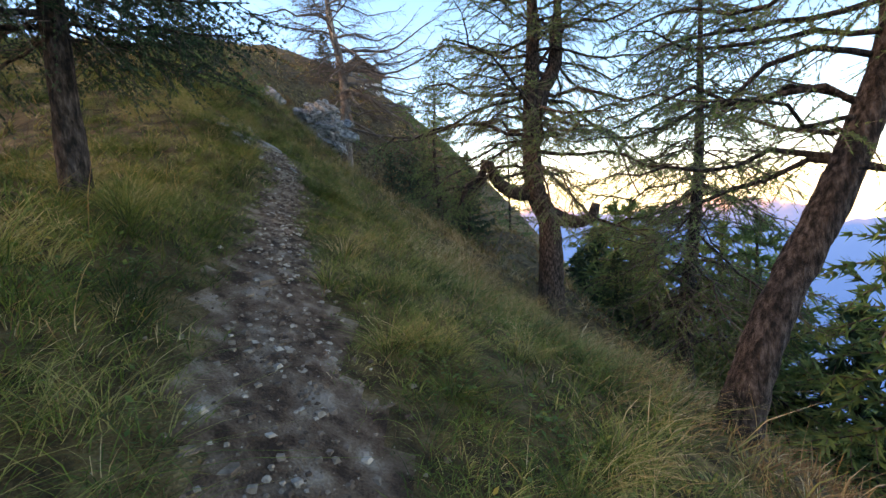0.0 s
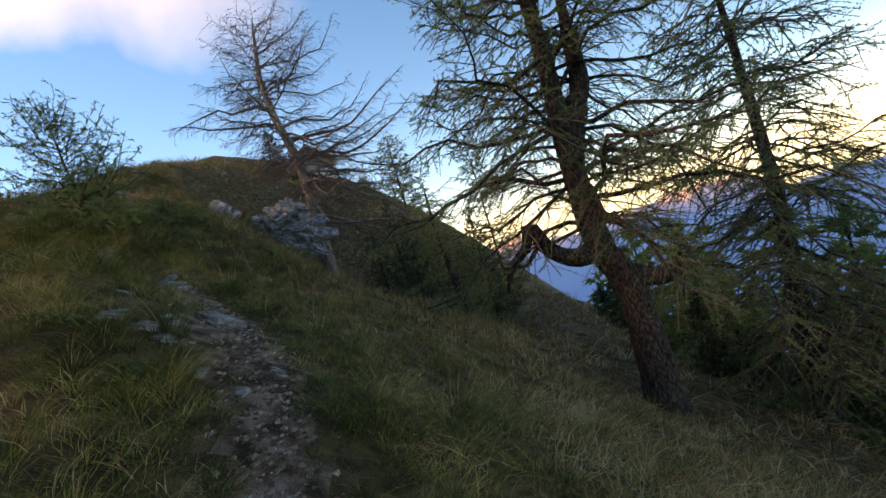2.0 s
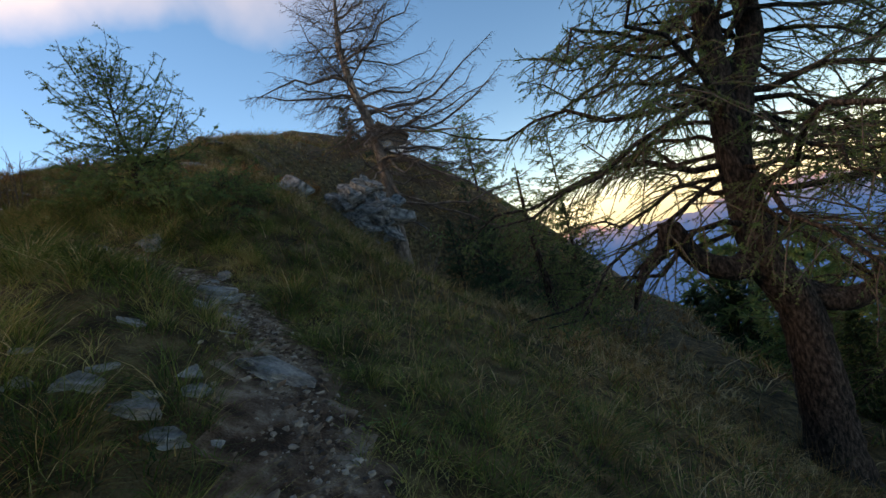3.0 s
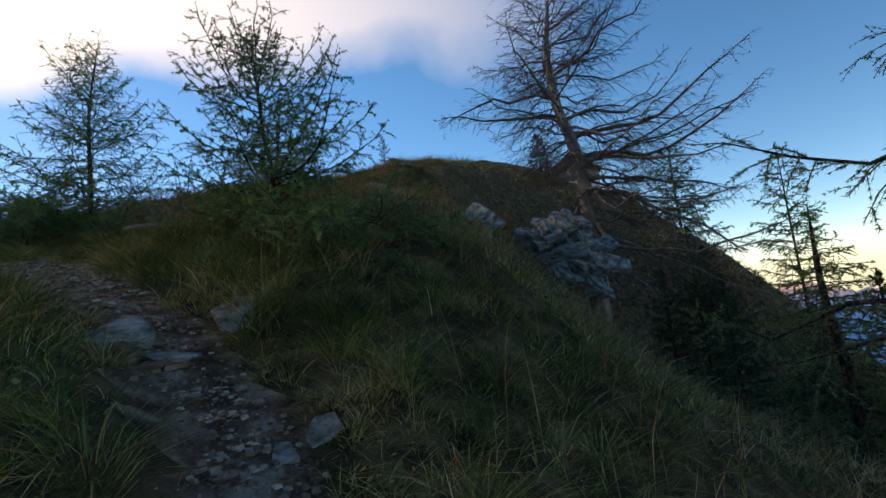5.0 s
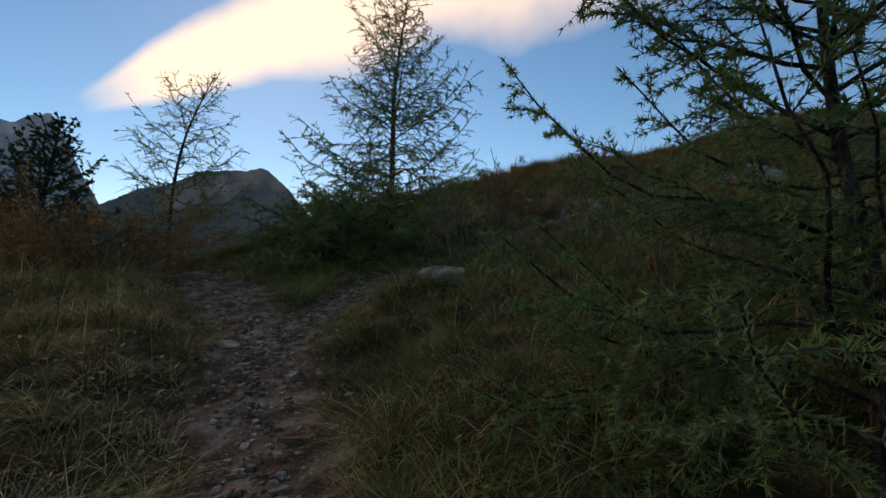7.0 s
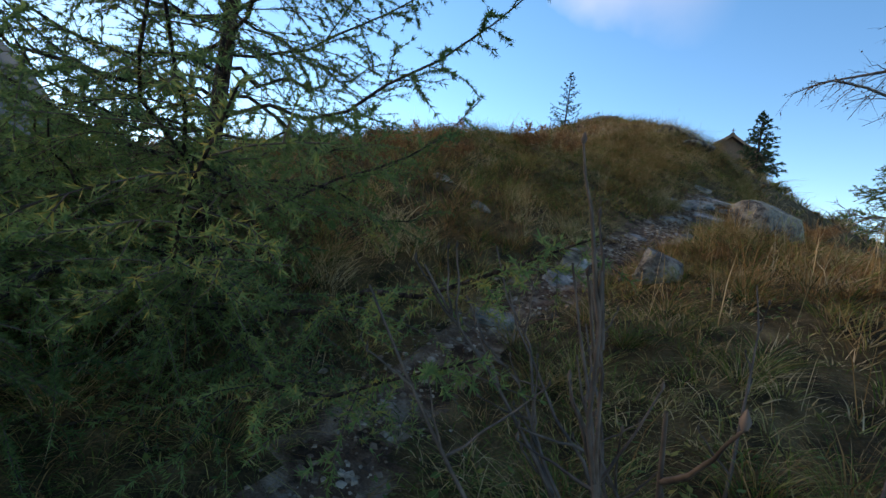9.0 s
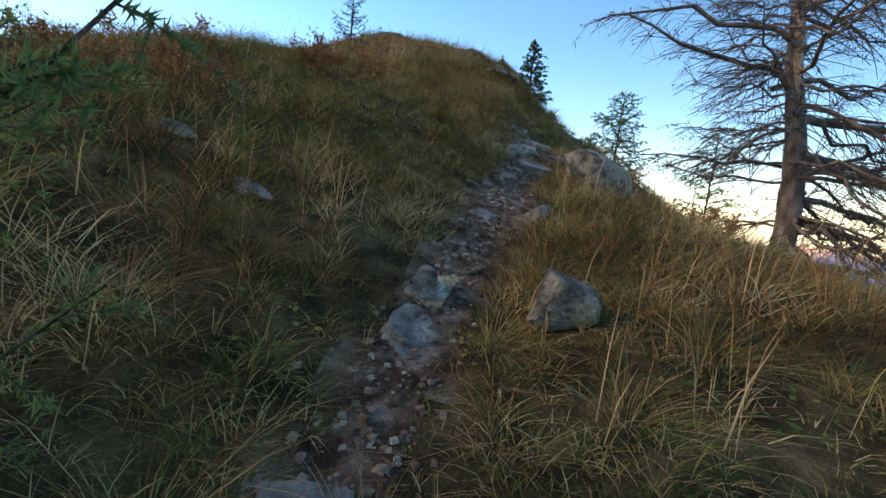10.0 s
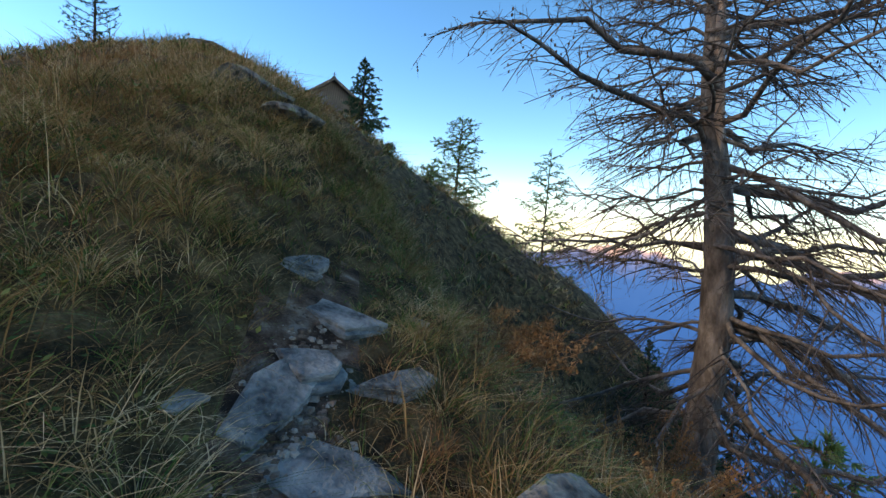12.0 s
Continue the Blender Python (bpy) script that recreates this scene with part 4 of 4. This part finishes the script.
def scatter_gravel(n):
    """Grit and small broken stone, too many to count."""
    i = RNG.integers(0, len(ALONG), n)
    w = ALONG[i, 2]
    x, y = ALONG[i, 0] + RNG.normal(0, 0.33, n) * w, ALONG[i, 1] + RNG.normal(0, 0.33, n) * w
    z = ground(x, y)
    r = 0.004 + 0.02 * RNG.random(n) ** 3
    cube = np.array([(-1, -0.8, -0.4), (1, -0.9, -0.4), (0.9, 0.9, -0.4), (-0.9, 0.8, -0.4), (-0.7, -0.6, 0.45), (0.6, -0.7, 0.4), (0.7, 0.6, 0.5), (-0.6, 0.7, 0.35)])
    v = cube[None] * (1 + 0.35 * RNG.uniform(-1, 1, (n, 8, 3))) * r[:, None, None]
    a = RNG.uniform(0, 2 * np.pi, n)[:, None]
    vx, vy = v[..., 0] * np.cos(a) - v[..., 1] * np.sin(a), v[..., 0] * np.sin(a) + v[..., 1] * np.cos(a)
    v = np.stack([vx + x[:, None], vy + y[:, None], v[..., 2] + z[:, None] + 0.002], -1).reshape(-1, 3)
    faces = np.array([(4, 5, 6, 7), (0, 1, 5, 4), (1, 2, 6, 5), (2, 3, 7, 6), (3, 0, 4, 7)])
    q = (faces[None] + 8 * np.arange(n)[:, None, None]).reshape(-1, 4)
    ob = part("gravel", mesh_of("gravel", v, None, q, (M_GRAVEL,), False), GROUND, "grey grit and broken stone")
    return tagged(ob, kind="stuff")


scatter_gravel(15000)


# ---- the hut ----
def slab_box(name, size, mat):
    bm = bmesh.new()
    bmesh.ops.create_cube(bm, size=1.0)
    for v in bm.verts:
        v.co = Vector((v.co.x * size[0], v.co.y * size[1], v.co.z * size[2]))
    bmesh.ops.bevel(bm, geom=bm.edges[:], offset=min(size) * 0.08, segments=1, affect="EDGES")
    return from_bm(name, bm, mat)


def build_hut(x, y, peak):
    hut = thing("hut", None, "weathered timber hut with a pitched roof on the hilltop", "hut")
    hut.location, hut.rotation_euler = (x, y, peak), (0, 0, radians(14))
    w, rise, deep = 8.4, 2.9, 9.0
    for k in range(28):
        u = -w / 2 + 0.15 + k * 0.3
        top = -rise * abs(u) / (w / 2) - 0.25
        low = -rise - 1.6
        b = part("plank", slab_box("plank", (0.285, 0.06, top - low), M_PLANK), hut)
        b.location = (u, 0.0, (top + low) / 2)
    for sx in (-1, 1):
        p = part("roof", slab_box("roof", (math.hypot(w / 2 + 0.7, rise) + 0.35, deep, 0.22), M_ROOF), hut)
        p.location, p.rotation_euler = (sx * (w / 4 + 0.18), deep / 2 - 0.7, -rise / 2), (0, radians(sx * math.degrees(math.atan2(rise, w / 2))), 0)
        b = part("bargeboard", slab_box("bargeboard", (math.hypot(w / 2 + 0.7, rise) + 0.35, 0.08, 0.34), M_PLANK), hut)
        b.location, b.rotation_euler = (sx * (w / 4 + 0.18), -0.74, -rise / 2 - 0.1), (0, radians(sx * math.degrees(math.atan2(rise, w / 2))), 0)
        s = part("side_wall", slab_box("side_wall", (0.12, deep - 1, 2.4), M_PLANK), hut)
        s.location = (sx * (w / 2 - 0.1), deep / 2 - 0.4, -rise - 1.2)
    s = part("plinth", slab_box("plinth", (w, deep - 0.8, 2.2), M_PLASTER), hut, "whitewashed stone lower storey")
    s.location = (0, deep / 2 - 0.3, -rise - 2.6)
    v = part("roof_finial", slab_box("roof_finial", (0.1, 0.1, 0.9), M_ROOF), hut)
    v.location = (0, -0.6, 0.45)
    v = part("roof_finial", slab_box("roof_finial", (0.5, 0.08, 0.1), M_ROOF), hut)
    v.location = (0, -0.6, 0.6)


build_hut(-14.0, 90.0, 25.9)

# ---- grass and herbs ----
LINE = np.vstack([rounded(TRAIL, 6), rounded(BRANCH, 6), [(-11.2, 24.8, 0), (-11.6, 26.4, 0), (-12.6, 23.4, 0), (-13.2, 20.8, 0)]])[:, :2]


def near_line(x, y):
    best = np.full(np.shape(x), 1e9)
    for px, py in LINE:
        np.minimum(best, (x - px) ** 2 + (y - py) ** 2, out=best)
    return np.sqrt(best)


def blades(soup, x, y, z, height, width, lean, bend, rng, head=0.0, steps=2):
    """Grass blades as tapering strips that arch over smoothly."""
    n = len(x)
    a = rng.uniform(0, 2 * np.pi, n)
    side = np.stack([-np.sin(a), np.cos(a), np.zeros(n)], 1) * (width / 2)[:, None]
    base = np.stack([x, y, z - 0.02], 1)
    out = np.hypot(lean[:, 0], lean[:, 1])
    droop = np.clip(0.15 + 0.55 * bend * out, 0, 0.75)
    rows = []
    for t in np.linspace(0, 1, steps + 1):
        p = base + np.stack([lean[:, 0] * (0.4 * t + (0.6 + bend) * t * t), lean[:, 1] * (0.4 * t + (0.6 + bend) * t * t), 1.1 * t - droop * t * t], 1) * height[:, None]
        if t < 1:
            w = side * (1 - 0.35 * t + head * t)
            rows += [p - w, p + w]
        else:
            rows.append(p)
    v = np.stack(rows, 1)
    m = v.shape[1]
    i = m * np.arange(n)[:, None]
    quads = np.concatenate([i + np.array([[2 * k, 2 * k + 1, 2 * k + 3, 2 * k + 2]]) for k in range(steps - 1)])
    soup.add(v.reshape(-1, 3), i + np.array([[m - 3, m - 2, m - 1]]), quads)


def sow(area, density, rng):
    """Even random places in a rectangle."""
    x0, x1, y0, y1 = area
    n = int((x1 - x0) * (y1 - y0) * density)
    return rng.uniform(x0, x1, n), rng.uniform(y0, y1, n)


def dryness(x, y):
    """0 for the lush lower slope, 1 for the dry knoll."""
    up = np.clip((y - 12) / 4.5, 0, 1)
    right = np.clip((x - (0.2 - 0.25 * (y - 4))) / 3.5, 0, 1) * 0.85 * (y < 16) + 0.35 * np.clip((-6.5 - x) / 2, 0, 1) * (y < 12)
    return np.clip(0.14 - 0.6 * (y < 8.5) * (x < 0.7 - 0.25 * y) + 0.52 * up + right + 0.35 * bumps(x, y, 2.6, 41), 0, 1)


def tufts(sets, x, y, tall, wide, per, arch, rng, dry_only=None, steps=2):
    """Tufts of per blades at each place; arch tells how far they fall outwards."""
    n = len(x)
    k = np.repeat(np.arange(n), per)
    m = len(k)
    a, r = rng.uniform(0, 2 * np.pi, m), np.sqrt(rng.random(m))
    spread = tall[k] * 0.32
    bx, by = x[k] + np.cos(a) * r * spread, y[k] + np.sin(a) * r * spread
    bz = ground(bx, by)
    fall = np.array([0.22, -0.12])
    out = np.stack([np.cos(a), np.sin(a)], 1) * (0.25 + arch * r)[:, None] + fall + rng.normal(0, 0.2, (m, 2))
    h = tall[k] * rng.uniform(0.5, 1.15, m)
    w = wide * rng.uniform(0.6, 1.3, m)
    bend = rng.uniform(0.1, 1.0, m)
    own = dryness(x, y) + rng.normal(0, 0.22, n)
    is_dry = rng.random(m) < np.clip(own[k], 0.05, 0.95) * 0.9
    if dry_only is not None:
        blades(sets[dry_only], bx, by, bz, h, w, out, bend, rng, 0.0, steps)
        return
    for soup, sel in ((sets[0], ~is_dry), (sets[1], is_dry)):
        blades(soup, bx[sel], by[sel], bz[sel], h[sel], w[sel], out[sel], bend[sel], rng, 0.0, steps)


def plant_grass():
    rng = np.random.default_rng(23)
    green, dry, heath = Soup(), Soup(), Soup()
    sets = (green, dry, heath)
    # turf: area, tufts a square metre, blades a tuft, blade height, blade width, reach from the path from..to
    for area, dens, per, tall, wide, d0, d1 in (((-19, 6, -2, 27), 135, 15, 0.17, 0.0046, 0.0, 1.3), ((-19, 6, -2, 27), 70, 13, 0.19, 0.0065, 1.3, 3.0), ((-22, 12, -2, 36), 26, 12, 0.22, 0.0115, 3.0, 8), ((-34, 16, -4, 52), 4.2, 12, 0.36, 0.028, 8, 60), ((-40, 26, 40, 96), 0.6, 10, 0.7, 0.06, 9, 99)):
        x, y = sow(area, dens, rng)
        d = near_line(x, y)
        keep = (d >= d0) & (d < d1)
        x, y = x[keep], y[keep]
        edge = path_edge(x, y)
        patch = bumps(x, y, 1.1, 77)
        keep = (edge > -0.07 + 0.12 * rng.random(len(x))) & (patch > -0.95 + 0.15 * rng.random(len(x)))
        x, y, edge = x[keep], y[keep], edge[keep]
        lush = 0.75 + 0.9 * np.clip(bumps(x, y, 1.3, 55) + 0.25, 0, 0.8)
        tuft = tall * rng.uniform(0.5, 1.5, len(x)) * np.clip(0.5 + edge * 1.6, 0.5, 1.0) * lush
        rusty = (bumps(x, y, 2.2, 61) > 0.32 - 0.2 * np.clip((y - 19) / 4, 0, 1)) & (dryness(x, y) > 0.45) & (rng.random(len(x)) < 0.55)
        tufts(sets, x[~rusty], y[~rusty], tuft[~rusty], wide, per, 0.9, rng, None, 3 if d1 < 2 else 2)
        tufts(sets, x[rusty], y[rusty], tuft[rusty] * 0.65, wide * 1.1, per, 0.5, rng, 2)
    # big arching tussocks beside the path
    x, y = sow((-18, 5, -1, 26), 2.6, rng)
    keep = (near_line(x, y) < 3.6) & (path_edge(x, y) > 0.1)
    x, y = x[keep], y[keep]
    tufts(sets, x, y, rng.uniform(0.22, 0.40, len(x)) * (1 - 0.25 * (y > 16)), 0.0034, 150, 1.05, rng, None, 3)
    # tall flowering stalks, thickest on the crest
    for area, dens, tall, wide in (((-20, 3, 0, 36), 64, 0.6, 0.0038), ((-30, 8, 10, 50), 9, 0.5, 0.006)):
        x, y = sow(area, dens, rng)
        ok = (rng.random(len(x)) < (dryness(x, y) ** 1.3 + 0.05) * np.clip(0.3 + 1.7 * bumps(x, y, 1.6, 33), 0.04, 1)) & (off_path(x, y) > 0.25)
        x, y = x[ok], y[ok]
        n = len(x)
        blades(dry, x, y, ground(x, y), tall * rng.uniform(0.5, 1.2, n), wide * rng.uniform(0.7, 1.3, n), rng.normal(0, 0.14, (n, 2)) + np.array([0.08, 0.0]), rng.uniform(0, 0.3, n), rng, 0.3)
    tagged(thing("low_heath", heath.mesh("low_heath", M_HEATH, smooth=False), "rust-brown low heath in patches on the knoll", "heath", kind="stuff"))
    tagged(thing("green_grass", green.mesh("green_grass", M_GRASS, smooth=False), "lush green meadow grass in tufts on the slope", "grass", kind="stuff"))
    tagged(thing("dry_grass", dry.mesh("dry_grass", M_DRY, smooth=False), "dry straw-coloured mountain grass and seed stalks", "grass", kind="stuff"))


plant_grass()


def plant_herbs():
    """Small broad leaves in the turf, and low heath twigs on the bank."""
    rng = np.random.default_rng(29)
    leaves, heath = Soup(), Soup()
    x, y = sow((-18, 3, -1, 26), 34, rng)
    keep = (near_line(x, y) < 3.2) & (off_path(x, y) > 0.05) & (bumps(x, y, 0.8, 91) > 0.12)
    x, y = x[keep], y[keep]
    k = np.repeat(np.arange(len(x)), 7)
    n = len(k)
    bx, by = x[k] + rng.normal(0, 0.06, n), y[k] + rng.normal(0, 0.06, n)
    p = np.stack([bx, by, ground(bx, by) + rng.uniform(0.02, 0.14, n)], 1)
    a, tilt = rng.uniform(0, 2 * np.pi, n), rng.uniform(-0.2, 0.7, n)
    way = np.stack([np.cos(a) * np.cos(tilt), np.sin(a) * np.cos(tilt), np.sin(tilt)], 1)
    side = np.stack([-np.sin(a), np.cos(a), rng.normal(0, 0.25, n)], 1)
    s = (rng.uniform(0.018, 0.042, n))[:, None]
    v = np.stack([p, p + way * s * 0.55 + side * s * 0.34, p + way * s * 1.2, p + way * s * 0.55 - side * s * 0.34], 1).reshape(-1, 3)
    leaves.add(v, None, np.arange(4 * n).reshape(-1, 4))
    thing("herbs", leaves.mesh("herbs", M_LEAF, smooth=False), "small green broad-leaved herbs among the grass", "herbs", kind="stuff")


plant_herbs()


def shrub(name, label, x, y, stems, tall, wide, seed, mat, leaf=None, leaf_n=0, thin=0.006, group="", leaf_size=0.03):
    """A bush of forking bare stems, with small leaves if any."""
    rng = np.random.default_rng(seed)
    bush = thing(name, None, label, "bush", group)
    bush.location = stand(x, y, 0.03)
    wood, leaves = Soup(), Soup()
    tips = []
    for k in range(stems):
        a, r = rng.uniform(0, 2 * np.pi), math.sqrt(rng.random()) * wide * 0.35
        p = np.array([math.cos(a) * r, math.sin(a) * r, -0.02])
        h = tall * rng.uniform(0.55, 1.1)
        lean = np.array([math.cos(a), math.sin(a), 0]) * wide * rng.uniform(0.1, 0.5)
        t = np.linspace(0, 1, 7)[:, None]
        line = p + t * (lean + np.array([0, 0, h])) + np.cumsum(rng.normal(0, 0.025, (7, 3)), 0) * h
        one = Soup()
        tube(one, line, np.linspace(1.4, 0.5, 7) * thin, 5, 0.1, rng)
        part("stem", one.mesh("stem", mat), bush)
        for j in range(rng.integers(2, 6)):
            w = rng.uniform(0.3, 0.9)
            q = np.array([np.interp(w, t[:, 0], line[:, c]) for c in range(3)])
            way = unit(rng.normal(0, 0.6, 3) + np.array([lean[0], lean[1], 0.9]))
            L = h * rng.uniform(0.15, 0.35)
            tl = q + way * L * t + np.cumsum(rng.normal(0, 0.02, (7, 3)), 0) * L
            tube(wood, tl, np.linspace(0.8, 0.35, 7) * thin, 4)
            tips.append((q, way * L))
            tube(wood, tl[-1] + np.array([[0, 0, 0], [0, 0, 0.008], [0, 0, 0.02]]), [thin * 0.5, thin * 0.9, 0.001], 4)
    tagged(part("twig_work", wood.mesh("twig_work", mat), bush), kind="stuff")
    if leaf:
        q = np.array([a for a, _ in tips])
        d = np.array([b for _, b in tips])
        i = rng.integers(0, len(q), leaf_n)
        p = q[i] + d[i] * rng.uniform(0, 1.05, leaf_n)[:, None] + rng.normal(0, 0.03, (leaf_n, 3))
        needles(leaves, p, d[i] + rng.normal(0, 0.2, (leaf_n, 3)), leaf_size, leaf_size * 0.42, 2, (0.3, 1.4), rng)
        tagged(part("foliage", leaves.mesh("foliage", leaf, smooth=False), bush), kind="stuff")
    return bush


shrub("bare_bush", "bare grey bush with knobbly twigs beside the path", -10.15, 14.7, 22, 1.0, 1.5, 71, M_TWIG, thin=0.0062)
shrub("bare_bush", "thin leafless bush on the bank above the path", -7.6, 13.9, 22, 0.95, 0.9, 72, M_TWIG, thin=0.004)
shrub("heath_bush", "rust-brown bilberry thicket beside the upper path", -8.3, 23.4, 50, 0.5, 1.3, 73, M_HEATH, M_HEATH, 3000, 0.004)
shrub("heath_bush", "dark brown-green thicket along the far path", -14.6, 11.0, 90, 1.25, 2.2, 75, M_HEATH, M_HEATH, 7000, 0.004, leaf_size=0.05)
shrub("heath_bush", "dark brown-green thicket along the far path", -16.0, 10.4, 70, 1.2, 2.0, 76, M_HEATH, M_LEAF, 5000, 0.004, leaf_size=0.05)
shrub("dead_bush", "pale dead branches lying in the grass", 1.75, 20.6, 26, 0.9, 1.5, 77, M_DEAD, thin=0.010)
shrub("dead_bush", "pale dead twigs under the bare larch", -4.4, 25.2, 40, 1.0, 2.0, 78, M_DEAD, thin=0.007)


# cushions of heather and bilberry, turning red
for k, (x, y, tall, wide) in enumerate(((-8.9, 21.4, 0.35, 1.3), (-7.5, 22.3, 0.35, 1.1), (-9.6, 23.6, 0.3, 1.2), (-6.8, 21.4, 0.3, 0.9), (-8.1, 24.2, 0.4, 1.3), (-9.3, 25.5, 0.35, 1.4), (-13.2, 20.6, 0.3, 1.1), (-14.0, 18.4, 0.35, 1.2))):
    shrub("heather", "low rust-red heather cushion in the dry grass", x, y, 40, tall, wide, 90 + k, M_HEATH, M_HEATH, 2600, 0.003, "heather cushions on the knoll", 0.035)
